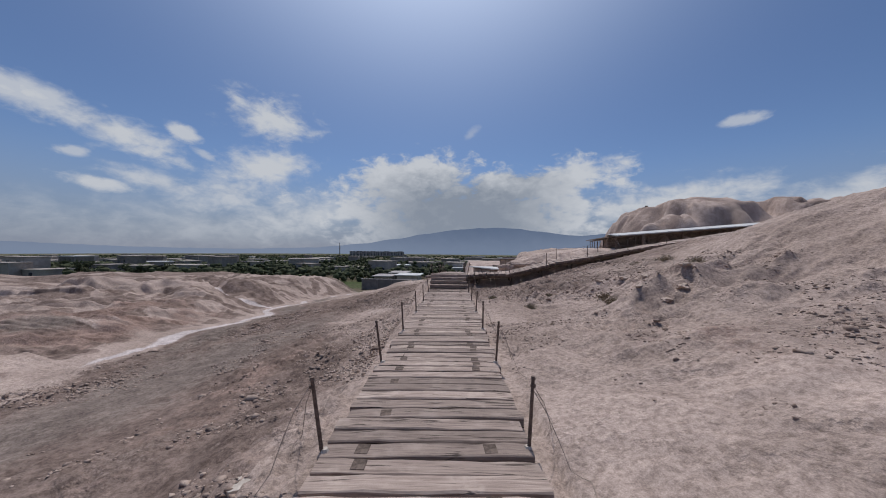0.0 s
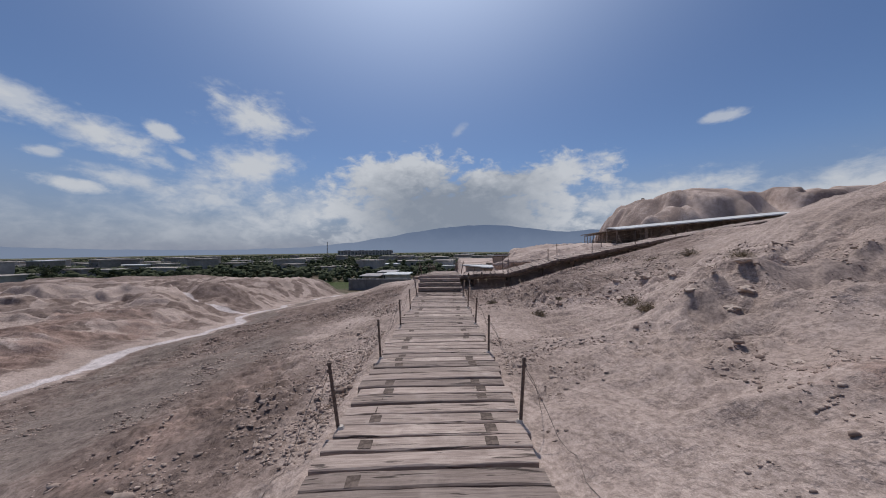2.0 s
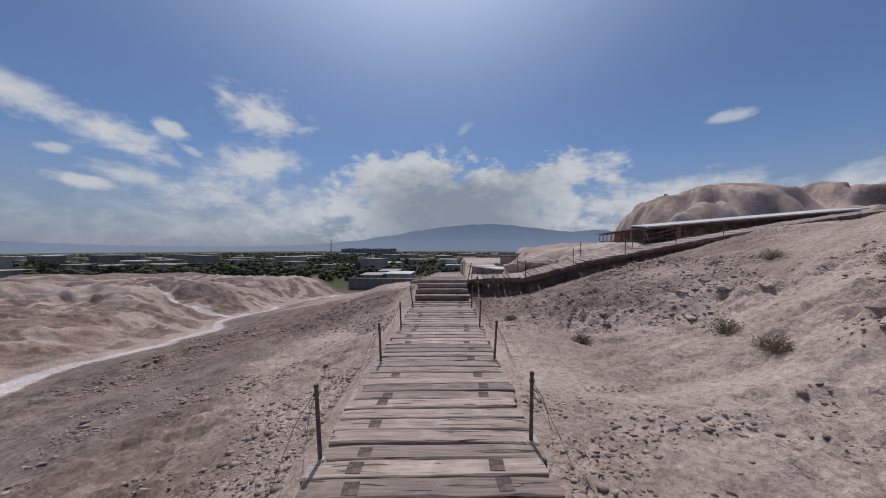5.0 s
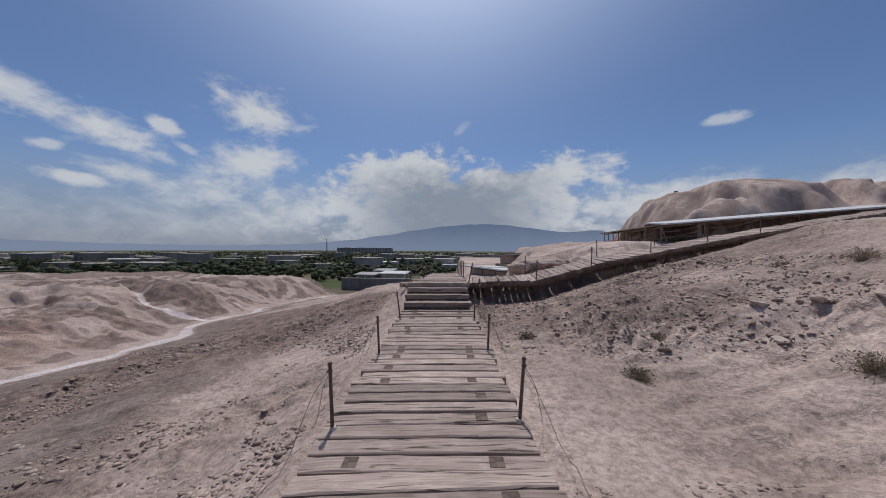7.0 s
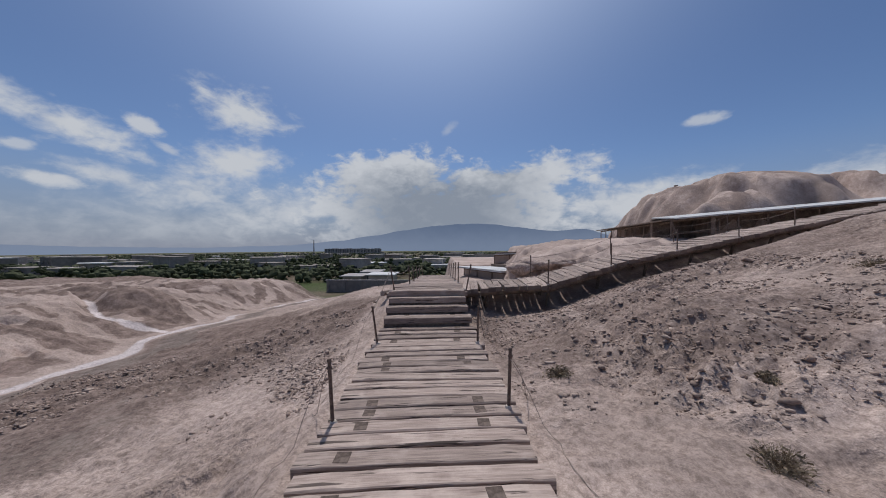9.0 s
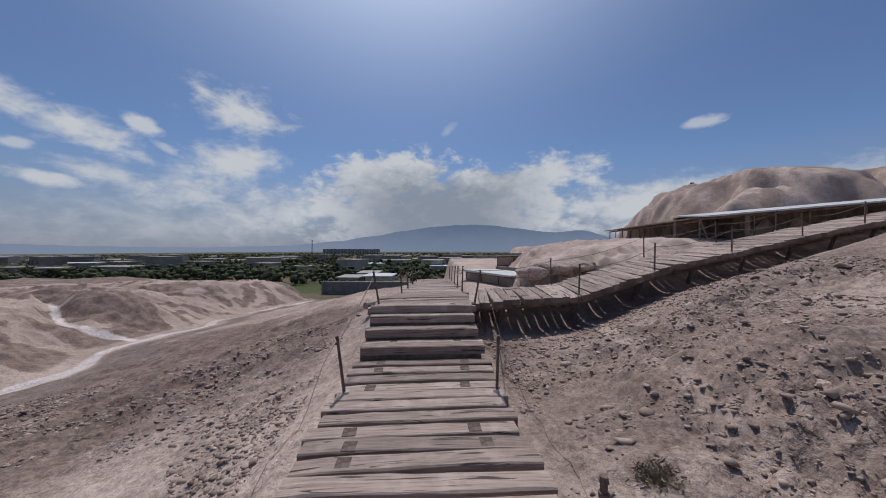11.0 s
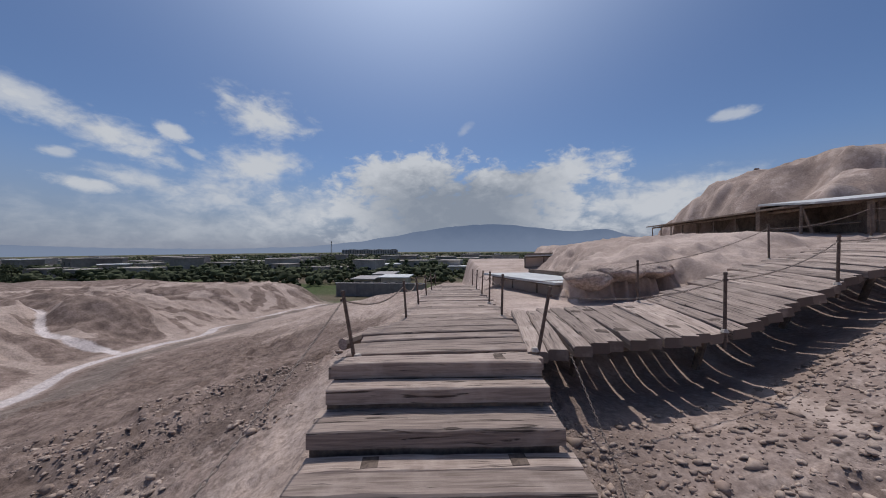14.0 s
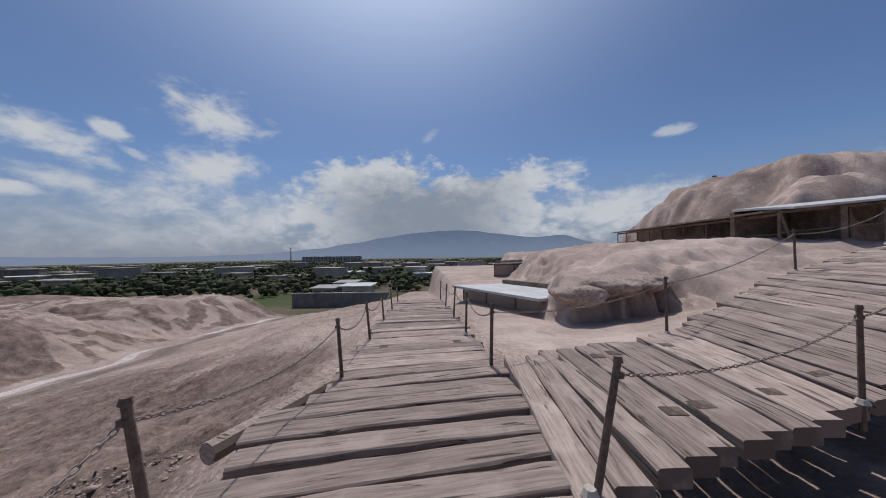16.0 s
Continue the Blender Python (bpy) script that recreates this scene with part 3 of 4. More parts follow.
# ---- building helpers ----
def part(name, bm, mat, parent=None, label="", at=None, smooth=False):
    me = bpy.data.meshes.new(name)
    bm.to_mesh(me)
    bm.free()
    if smooth:
        me.polygons.foreach_set("use_smooth", np.ones(len(me.polygons), bool))
    me.materials.append(mat)
    ob = new(name, me)
    if at is not None:
        ob.matrix_basis = at
    if parent:
        ob.parent = parent
    return tagged(ob, label)


def shared(name, me, parent, at):
    ob = new(name, me)
    ob.parent = parent
    ob.matrix_basis = at
    return ob


def box(bm, sx, sy, sz, at=None, bevel=0.0):
    made = bmesh.ops.create_cube(bm, size=1.0, matrix=(at or Matrix()) @ Matrix.Diagonal((sx, sy, sz, 1)))
    if bevel:
        es = list({e for v in made["verts"] for e in v.link_edges})
        bmesh.ops.bevel(bm, geom=es, offset=bevel, segments=1, affect="EDGES")
    return bm


def boxed(sx, sy, sz, at=None, bevel=0.0):
    return box(bmesh.new(), sx, sy, sz, at, bevel)


def rod(bm, a, b, r0, r1=None, sides=8):
    a, b = Vector(a), Vector(b)
    way = b - a
    m = Matrix.Translation((a + b) / 2) @ way.to_track_quat("Z", "Y").to_matrix().to_4x4()
    bmesh.ops.create_cone(bm, cap_ends=True, segments=sides, radius1=r0, radius2=r0 if r1 is None else r1, depth=way.length, matrix=m)
    return bm


def rodded(a, b, r0, r1=None, sides=8):
    return rod(bmesh.new(), a, b, r0, r1, sides)


def empty(name, at, label, category, group="", kind=""):
    ob = new(name)
    ob.empty_display_size = 0.2
    ob.matrix_basis = at
    return tagged(ob, label, category, group, kind)


# ---- sleepers: worn railway ties with uneven edges ----
def sleeper_mesh(seed, length, width, thick, mat):
    rnd = random.Random(seed)
    n = 9
    rows = []
    bow, sag = rnd.uniform(-0.012, 0.012), rnd.uniform(-0.008, 0.008)
    for i in range(n):
        t = i / (n - 1) * 2 - 1
        x = t * length / 2
        off = bow * (1 - t * t)
        top = sag * (1 - t * t) + rnd.uniform(-0.004, 0.004)
        w0, w1 = width / 2 + rnd.uniform(-0.012, 0.006), width / 2 + rnd.uniform(-0.012, 0.006)
        c0, c1 = rnd.uniform(0.006, 0.02), rnd.uniform(0.006, 0.02)
        end = 0.012 if abs(t) > 0.99 else 0.0
        rows.append([(x, -w0 + off, -thick), (x, -w0 + off, top - c0 - end), (x, -w0 + c0 + off, top - end), (x, w1 - c1 + off, top - end), (x, w1 + off, top - c1 - end), (x, w1 + off, -thick)])
    verts = [p for row in rows for p in row]
    faces = []
    for i in range(n - 1):
        for j in range(6):
            a, b = i * 6 + j, i * 6 + (j + 1) % 6
            faces.append((a, b, b + 6, a + 6))
    faces.append(tuple(range(5, -1, -1)))
    faces.append(tuple((n - 1) * 6 + j for j in range(6)))
    me = bpy.data.meshes.new("plank")
    me.from_pydata(verts, [], faces)
    bm = bmesh.new()
    bm.from_mesh(me)
    bmesh.ops.recalc_face_normals(bm, faces=bm.faces)
    bm.to_mesh(me)
    bm.free()
    me.materials.append(mat)
    return me


PLANKS = [sleeper_mesh(k, 2.42, 0.245, 0.15, WOOD) for k in range(14)]
rnd = random.Random(11)


def seat_mesh():
    bm = bmesh.new()
    box(bm, 0.15, 0.17, 0.012, pose(0, 0, 0), 0.004)
    me = bpy.data.meshes.new("seat_mark")
    bm.to_mesh(me)
    bm.free()
    me.materials.append(MARK)
    return me


SEAT = seat_mesh()


def lay(parent, at, marks=True):
    """One sleeper, with the dark seats that the rails left on it."""
    p = shared("plank", PLANKS[rnd.randrange(len(PLANKS))], parent, at)
    if rnd.random() < (0.62 if marks else 0.22):
        for sx in (-0.72, 0.72):
            if rnd.random() < 0.8:
                shared("seat_mark", SEAT, p, pose(sx + rnd.uniform(-0.03, 0.03), rnd.uniform(-0.02, 0.02), -0.0005, 0, 0, rnd.uniform(-4, 4)))
    return p


def boardwalk_low():
    ob = empty("boardwalk", pose(0, 0, 0), "grey weathered boardwalk of old railway sleepers on bare ground", "boardwalk", kind="structure")
    y = -3.0
    while y < STEP_Y - 0.20:
        lay(ob, pose(float(walk_x(y)) + rnd.uniform(-0.05, 0.05), y, float(walk_z(y)) + 0.06 * float(step(18.2, 18.9, y)) + rnd.uniform(-0.012, 0.008), rnd.uniform(-1.5, 1.5), rnd.uniform(-0.4, 0.4), rnd.uniform(-1.2, 1.2)))
        y += 0.245 + rnd.choice((0.018, 0.026, 0.040, 0.058))
    return ob


def stairs():
    ob = empty("sleeper_steps", pose(0, STEP_Y, 0), "four heavy sleeper steps rising to the upper boardwalk", "steps", kind="structure")
    x = 0.37
    for k, (y, z, deep, wide) in enumerate(((0.045, 0.21, 0.255, 2.26), (0.53, 0.40, 0.27, 2.22), (0.90, 0.59, 0.25, 2.18), (1.15, 0.745, 0.25, 2.2))):
        tread = sleeper_mesh(50 + k, wide, deep, 0.155, WOOD)
        p = shared("tread", tread, ob, pose(x + rnd.uniform(-0.02, 0.02), y, z, 0, 0, rnd.uniform(-0.6, 0.6)))
        if k == 3:
            shared("seat_mark", SEAT, p, pose(0.66, 0.02, -0.0005, 0, 0, 5))
        base = sleeper_mesh(60 + k, wide - 0.05, deep, 0.15, TIMBER)
        shared("lower_sleeper", base, ob, pose(x - 0.03, y + 0.045, z - 0.165, 0, 0, rnd.uniform(-0.8, 0.8)))
    for k, (y, z) in enumerate(((0.29, 0.225), (0.755, 0.405))):
        p = shared("tread", PLANKS[k + 3], ob, pose(x + 0.02 - 0.04 * k, y, z - 0.025, 0, 0, 0.6) @ Matrix.Diagonal((0.94, 0.85, 1, 1)))
        for sx in (-0.62, 0.68):
            if k == 0:
                shared("seat_mark", SEAT, p, pose(sx, 0.0, -0.0005, 0, 0, 3))
    for y, z in ((0.36, 0.03), (0.78, 0.2), (1.12, 0.4)):
        part("packing_block", boxed(2.0, 0.24, 0.3, pose(x, y, z - 0.16)), TIMBER, ob)
    return ob


def boardwalk_high():
    ob = empty("boardwalk", pose(0, 0, 0), "upper sleeper boardwalk with uneven gaps, running on over sand", "boardwalk", kind="structure")
    y = STEP_Y + 1.39
    while y < 33.2:
        fan = 5.0 * max(0.0, 1 - abs(y - 22.2) / 1.8) * math.sin(y * 2.0)
        short = 0.87 if y > 22.3 else 1.0
        lay(ob, pose(float(walk_x(y)) + (0.14 if y > 22.3 else 0.0) + rnd.uniform(-0.06, 0.06), y, float(walk_z(y)) + rnd.uniform(-0.035, 0.012), rnd.uniform(-3.5, 3.5), rnd.uniform(-0.5, 0.5), 2.0 + 3.5 * max(0.0, 1 - abs(y - 22.0) / 4.0) + fan * 0.3 + rnd.uniform(-1.6, 1.6)) @ Matrix.Diagonal((short, 1, 1, 1)), False)
        y += 0.245 + rnd.choice((0.03, 0.05, 0.065, 0.09))
    for s in (-0.85, 0.85):
        pts = [(float(walk_x(v)) + s, v, float(walk_z(v)) - 0.22) for v in (20.6, 22.0, 33.2)]
        for a, b in zip(pts, pts[1:]):
            part("stringer", rodded(a, b, 0.07, 0.07, 6), TIMBER, ob)
    part("log", rodded((-1.12, 21.85, 0.44), (-0.1, 23.9, 0.40), 0.095, 0.085, 9), WOOD, ob)
    return ob


def side_deck():
    ob = empty("boardwalk", pose(0, 0, 0), "sleeper ramp branching off and climbing along the sandy hill", "boardwalk", kind="structure")
    x = 1.75
    while x < 30.5:
        y, z = (float(v) for v in deck_at(x))
        y1, z1 = (float(v) for v in deck_at(x + 0.4))
        turn = math.degrees(math.atan2(y1 - y, 0.4))
        rise = math.degrees(math.atan2(z1 - z, math.hypot(0.4, y1 - y)))
        lay(ob, pose(x, y, z + rnd.uniform(-0.012, 0.01), rnd.uniform(-1, 1), -rise, 0) @ pose(0, rnd.uniform(-0.06, 0.06), 0, 0, 0, 82 + rnd.uniform(-2.0, 2.0)), False)
        x += (0.245 + rnd.choice((0.022, 0.034, 0.05))) * math.cos(radians(turn)) * math.cos(radians(rise))
    for off in (-0.55, 0.55):
        for (xa, ya, za), (xb, yb, zb) in zip(DECK, DECK[1:]):
            part("stringer", rodded((xa + 0.3, ya + off, za - 0.24), (xb + 0.3, yb + off, zb - 0.24), 0.085, 0.085, 6), TIMBER, ob)
        for k in range(12):
            x = 2.4 + 2.3 * k
            y, z = (float(v) for v in deck_at(x))
            part("leg", rodded((x, y + off * 0.5, z_at(x, y + off * 0.5) - 0.15), (x, y + off, z - 0.2), 0.06, 0.06, 7), TIMBER, ob)
    return ob


boardwalk_low()
stairs()
boardwalk_high()
side_deck()


# ---- rail posts and their chains ----
def post_thing(at, tall=0.90, lean=(0, 0), label="rusty steel rail post on a mortar base beside the boardwalk"):
    x, y, z = at
    ob = empty("rail_post", pose(x, y, z), label, "post", "rail posts along the boardwalk")
    tip = Vector((tall * math.sin(radians(lean[0])), tall * math.sin(radians(lean[1])), tall))
    part("shaft", rodded((0, 0, -0.25), tip, 0.024, 0.021, 8), RUST, ob)
    part("cap", rodded(tip - Vector((0, 0, 0.012)), tip + Vector((0, 0, 0.022)), 0.030, 0.022, 8), RUST, ob)
    part("ring", rodded(tip - Vector((0.0, 0.0, 0.10)), tip - Vector((0, 0, 0.07)), 0.032, 0.032, 8), RUST, ob)
    part("mortar_base", rodded((0, 0, -0.02), (0, 0, 0.022), 0.055, 0.035, 7), PALE, ob)
    return Vector(at) + tip - Vector((0, 0, 0.085))


def link_shape():
    """One oval chain link, long in x, as points and quads."""
    around, across = 8, 4
    pts, quads = [], []
    for i in range(around):
        a = 6.2832 * i / around
        for k in range(across):
            b = 6.2832 * k / across
            r = 1 + 0.30 * math.cos(b)
            pts.append((0.024 * r * math.cos(a), 0.011 * r * math.sin(a), 0.0045 * math.sin(b)))
            quads.append((i * across + k, (i + 1) % around * across + k, (i + 1) % around * across + (k + 1) % across, i * across + (k + 1) % across))
    return np.array(pts), np.array(quads)


LINK, LINK_FACES = link_shape()


def chain(points, sag, label="slack steel chain hung between the rail posts"):
    ob = empty("rail_chain", Matrix.Translation(points[0]), label, "chain", "chains between rail posts")
    for a, b in zip(points, points[1:]):
        n = max(2, int((b - a).length / 0.040))
        verts, faces = [], []
        for i in range(n):
            t = (i + 0.5) / n
            p = a.lerp(b, t) - Vector((0, 0, sag * 4 * t * (1 - t)))
            way = (b - a) - Vector((0, 0, sag * 4 * (1 - 2 * t)))
            m = np.array((way.to_track_quat("X", "Z").to_matrix() @ Matrix.Rotation(radians(45 + 90 * (i % 2)), 3, "X")))
            verts.append(LINK @ m.T + np.array(p - points[0]))
            faces.append(LINK_FACES + i * len(LINK))
        me = bpy.data.meshes.new("chain_length")
        me.from_pydata(np.concatenate(verts).tolist(), [], np.concatenate(faces).tolist())
        me.materials.append(ROPE)
        new("chain_length", me).parent = ob


def slack(tops, side):
    """A line that has come loose and hangs out to the ground between the posts."""
    ob = empty("slack_rope", Matrix.Translation(tops[0]), "thin slack rope trailing on the ground beside the boardwalk", "rope", "slack ropes by the boardwalk")
    for a, b in zip(tops, tops[1:]):
        cu = bpy.data.curves.new("rope_length", "CURVE")
        cu.dimensions, cu.bevel_depth, cu.bevel_resolution = "3D", 0.0038, 1
        sp = cu.splines.new("POLY")
        n = 24
        sp.points.add(n)
        for i in range(n + 1):
            t = i / n
            p = a.lerp(b, t)
            out = min(1.0, 5 * t, 5 * (1 - t))
            p.x += side * 0.42 * out ** 0.7 + 0.03 * math.sin(t * 17)
            p.z = max(p.z - 1.5 * min(t, 1 - t) * 4, z_at(p.x, p.y) + 0.012)
            sp.points[i].co = (*(p - tops[0]), 1)
        cu.materials.append(ROPE)
        tmp = bpy.data.objects.new("tmp", cu)
        me = bpy.data.meshes.new_from_object(tmp, depsgraph=bpy.context.evaluated_depsgraph_get())
        bpy.data.objects.remove(tmp)
        new("rope_length", me).parent = ob


def rail(side, ys):
    tops = []
    for y in ys:
        apart = (1.17 - 0.0085 * (y - 3.7) if side < 0 else 1.16 - 0.004 * (y - 3.7)) if y < 20 else 0.98 if y < 21 else 0.74 if side < 0 else 1.04
        x = float(walk_x(y)) + side * apart
        tilt = -13.0 if side < 0 and 20 < y < 21 else -10.0 if side < 0 and (3 < y < 7 or 17 < y < 18) else (3.0 if side > 0 else -5.0) + rnd.uniform(-2, 2)
        drop = 0.12 if side < 0 and y > 22 else 0.0
        tops.append(post_thing((x, y, float(walk_z(y)) - drop), (0.80 if y < 9 else 0.765 if y < 17 else 0.73 if 20 < y < 21 else 0.77) + rnd.uniform(-0.01, 0.02), (tilt, rnd.uniform(-2, 2))))
    return tops


LEFT_Y = [0.9, 3.67, 6.57, 9.14, 12.1, 14.75, 17.88]
RIGHT_Y = [0.9, 3.76, 6.63, 9.42, 12.25, 14.97, 17.82]
HIGH_Y = [20.55, 22.9, 25.1, 27.4, 30.0, 32.8]
low_left, low_right = rail(-1, LEFT_Y), rail(1, RIGHT_Y)
slack(low_left, -1)
slack(low_right, 1)
high_left, high_right = rail(-1, HIGH_Y), rail(1, HIGH_Y[1:])
chain(high_left, 0.16)
chain(high_right, 0.16)
chain([low_left[-1], high_left[0]], 0.05, "slack steel chain running down beside the steps")
chain([low_right[-1], Vector((1.75, 18.7, z_at(1.75, 18.7) + 0.02)), Vector((2.08, 19.85, z_at(2.08, 19.85) + 0.02)), Vector((2.0, 20.75, 0.62))], 0.0, "steel chain hanging from the side deck to the ground")
deck_near, deck_far = [], [high_right[0]]
for x in (1.74, 4.4, 7.1, 10.2, 13.4, 16.6):
    y, z = (float(v) for v in deck_at(x))
    deck_near.append(post_thing((x - 0.20 * (x < 2), y - 1.12 - 0.05 * (x < 2), z), 0.74 if x < 2 else 0.80, (14.0 if x < 2 else rnd.uniform(-2, 3), rnd.uniform(-2, 2)), "rusty steel rail post standing on the climbing side deck"))
for x in (4.6, 8.7, 12.2, 15.5):
    y, z = (float(v) for v in deck_at(x))
    deck_far.append(post_thing((x, y + 1.12, z), 0.85, (rnd.uniform(-2, 2), rnd.uniform(-2, 2)), "rusty steel rail post standing on the climbing side deck"))
chain(deck_near, 0.14)
chain(deck_far, 0.14)


# ---- shelters at the hill ----
def shelter(a, b, label, posts, depth, sheet=ROOFING, brace=False, low=False):
    """A lean-to along the line from a to b (front eave), roofed back into the hill."""
    a, b = Vector(a), Vector(b)
    way = (b - a)
    flat = Vector((way.x, way.y, 0)).normalized()
    back = Vector((flat.y, -flat.x, 0))
    if back.dot(Vector((1, 1, 0))) < 0:
        back = -back
    ob = empty("shelter", pose(0, 0, 0), label, "shelter")
    lift = -0.08 if low else 0.25
    bm = bmesh.new()
    q = [a - back * 0.6, b - back * 0.6, b + back * depth + Vector((0, 0, lift)), a + back * depth + Vector((0, 0, lift))]
    vs = [bm.verts.new(p + Vector((0, 0, dz))) for dz in (0, 0.09) for p in q]
    for f in ((3, 2, 1, 0), (4, 5, 6, 7), (0, 1, 5, 4), (1, 2, 6, 5), (2, 3, 7, 6), (3, 0, 4, 7)):
        bm.faces.new([vs[i] for i in f])
    part("roof", bm, sheet, ob)
    part("eave_beam", rodded(a - Vector((0, 0, 0.07)), b - Vector((0, 0, 0.07)), 0.07, 0.07, 6), TIMBER, ob)
    mids = []
    for k in range(posts):
        p = a.lerp(b, k / (posts - 1))
        foot = Vector((p.x, p.y, min(z_at(p.x, p.y) - 0.2, p.z - 1.5)))
        part("post", rodded(foot, p - Vector((0, 0, 0.02)), 0.055, 0.045, 7), TIMBER, ob)
        mids.append(p - Vector((0, 0, 0.95)))
    for p, q2 in zip(mids, mids[1:]):
        part("rail", rodded(p, q2, 0.035, 0.035, 6), TIMBER, ob)
    bm = bmesh.new()
    q = [a + back * (depth - 0.1), b + back * (depth - 0.1)]
    vs = [bm.verts.new(p + o + Vector((0, 0, dz))) for o in (Vector(), back * 0.25) for p, dz in ((q[0], -2.6), (q[1], -2.6), (q[1], 0.2), (q[0], 0.2))]
    for f in ((0, 1, 2, 3), (7, 6, 5, 4), (0, 4, 5, 1), (1, 5, 6, 2), (2, 6, 7, 3), (3, 7, 4, 0)):
        bm.faces.new([vs[i] for i in f])
    # the dark timber colour stands in for the shade under the roof
    part("shade_toned_back_wall", bm, TIMBER, ob)
    if low:
        bm = bmesh.new()
        vs = [bm.verts.new(p + o + Vector((0, 0, dz))) for o in (Vector(), back * 0.3) for p, dz in ((a, -2.8), (b, -2.8), (b, -0.14), (a, -0.14))]
        for f in ((0, 1, 2, 3), (7, 6, 5, 4), (0, 4, 5, 1), (1, 5, 6, 2), (2, 6, 7, 3), (3, 7, 4, 0)):
            bm.faces.new([vs[i] for i in f])
        part("front_wall", bm, MUD, ob)
    if brace:
        p = a + flat * 0.7
        part("brace", rodded((p.x, p.y, a.z - 1.9), a - Vector((0, 0, 0.05)), 0.06, 0.06, 6), TIMBER, ob)
    return ob


shelter((16.6, 31.0, 3.62), (23.0, 50.5, 3.85), "long timber lean-to shelter along the sandy hill", 9, 2.3, TIMBER)
shelter((16.5, 30.9, 3.70), (31.0, 28.7, 4.95), "white-roofed timber shelter below the sandy hill", 6, 2.3, brace=True)
shelter((5.1, 28.5, 0.55), (3.2, 33.3, 0.52), "low white-roofed shelter behind the eroded sand bank", 4, 2.3, low=True)


shelter((8.0, 45.0, 1.05), (15.5, 42.4, 1.4), "long low flat-roofed shelter behind the sand bank", 6, 2.0, low=True)


# ---- the far plain ----
def mountain():
    """Hazy range along the horizon."""
    bm = bmesh.new()
    tops, feet = [], []
    for k in range(241):
        az = -75 + k * 150 / 240
        e = -0.3 + 4.1 * math.exp(-((az - 8.5) / 20.0) ** 2) + 1.1 * math.exp(-((az - 27.5) / 3.6) ** 2) + 1.3 * math.exp(-((az - 48) / 14) ** 2) + 0.9 * math.exp(-((az + 62) / 16) ** 2)
        e += 0.16 * noise.noise(Vector((az * 0.35, 3.0, 0))) + 0.07 * noise.noise(Vector((az * 1.4, 8.0, 0)))
        x, y = 4200 * math.sin(radians(az)), 4200 * math.cos(radians(az))
        tops.append(bm.verts.new((x, y, 4200 * math.tan(radians(max(e, -0.25))))))
        feet.append(bm.verts.new((x * 0.93, y * 0.93, -140)))
    for i in range(240):
        bm.faces.new((feet[i], feet[i + 1], tops[i + 1], tops[i]))
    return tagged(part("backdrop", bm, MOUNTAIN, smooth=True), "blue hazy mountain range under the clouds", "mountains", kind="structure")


mountain()


def woods():
    """Orchards and gardens over the plain, too many to count."""
    ico = bmesh.new()
    bmesh.ops.create_icosphere(ico, subdivisions=1, radius=1.0)
    base = np.array([v.co[:] for v in ico.verts])
    tri = np.array([[v.index for v in f.verts] for f in ico.faces])
    ico.free()
    g = np.random.default_rng(9)
    vs, fs, n = [], [], 0
    for _ in range(7000):
        az = radians(g.uniform(-64, 62))
        d = 110 * (1200 / 110) ** g.random() ** 0.8
        x, y = d * math.sin(az), d * math.cos(az)
        if y < 105 or value_noise(np.array([x * 0.012]), np.array([y * 0.012]))[0] < 0.30:
            continue
        tall = g.uniform(1.5, 4.2)
        for _ in range(5):
            c = np.array([x + g.normal(0, 1.4), y + g.normal(0, 1.4), float(plain_z(x, y)) + tall * g.uniform(0.2, 0.85)])
            r = tall * g.uniform(0.18, 0.36)
            vs.append(base * g.uniform(0.6, 1.2, (len(base), 1)) * np.array([r * 1.2, r * 1.2, r]) + c)
            fs.append(tri + n)
            n += len(base)
    me = bpy.data.meshes.new("far_woods")
    me.from_pydata(np.concatenate(vs).tolist(), [], np.concatenate(fs).tolist())
    me.materials.append(LEAF)
    return tagged(new("far_woods", me), "dark green orchards and gardens spread over the plain", "trees", kind="stuff")


woods()


def house(x, y, w, d, h, turn, label="low flat-roofed brick house on the plain"):
    ob = empty("house", pose(x, y, float(plain_z(x, y)), 0, 0, turn), label, "house", "houses on the plain")
    part("wall", boxed(w, d, h, pose(0, 0, h / 2)), HOUSE, ob)
    part("roof", boxed(w + 0.5, d + 0.5, 0.35, pose(0, 0, h + 0.17)), ROOFING if rnd.random() < 0.12 else HOUSE, ob)
    k = max(1, int(w / 4))
    for i in range(k):
        for f in range(max(1, int(h / 3.2))):
            part("window", boxed(1.4, 0.16, 1.3, pose((i + 0.5) * w / k - w / 2, -d / 2 - 0.03, 1.7 + 3.1 * f)), GLASSY, ob)
    return ob


def town():
    g = random.Random(21)
    for _ in range(110):
        az = g.uniform(-60, 40)
        d = g.choice((g.uniform(130, 260), g.uniform(230, 600)))
        if az < -32:
            d = g.uniform(170, 420)
        x, y = d * math.sin(radians(az)), d * math.cos(radians(az))
        house(x, y, g.uniform(7, 16), g.uniform(6, 10), g.choice((2.6, 3.0, 3.3, 5.2)) * g.uniform(0.9, 1.1), g.uniform(-25, 25))


town()
g2 = random.Random(14)
for k in range(34):
    az, d = g2.uniform(-60, -33), g2.uniform(180, 420)
    house(d * math.sin(radians(az)), d * math.cos(radians(az)), g2.uniform(6, 13), g2.uniform(6, 9), g2.choice((3.4, 3.8, 6.2, 6.6)), g2.uniform(-30, 30), "flat-roofed house of pale brick at the edge of the town")


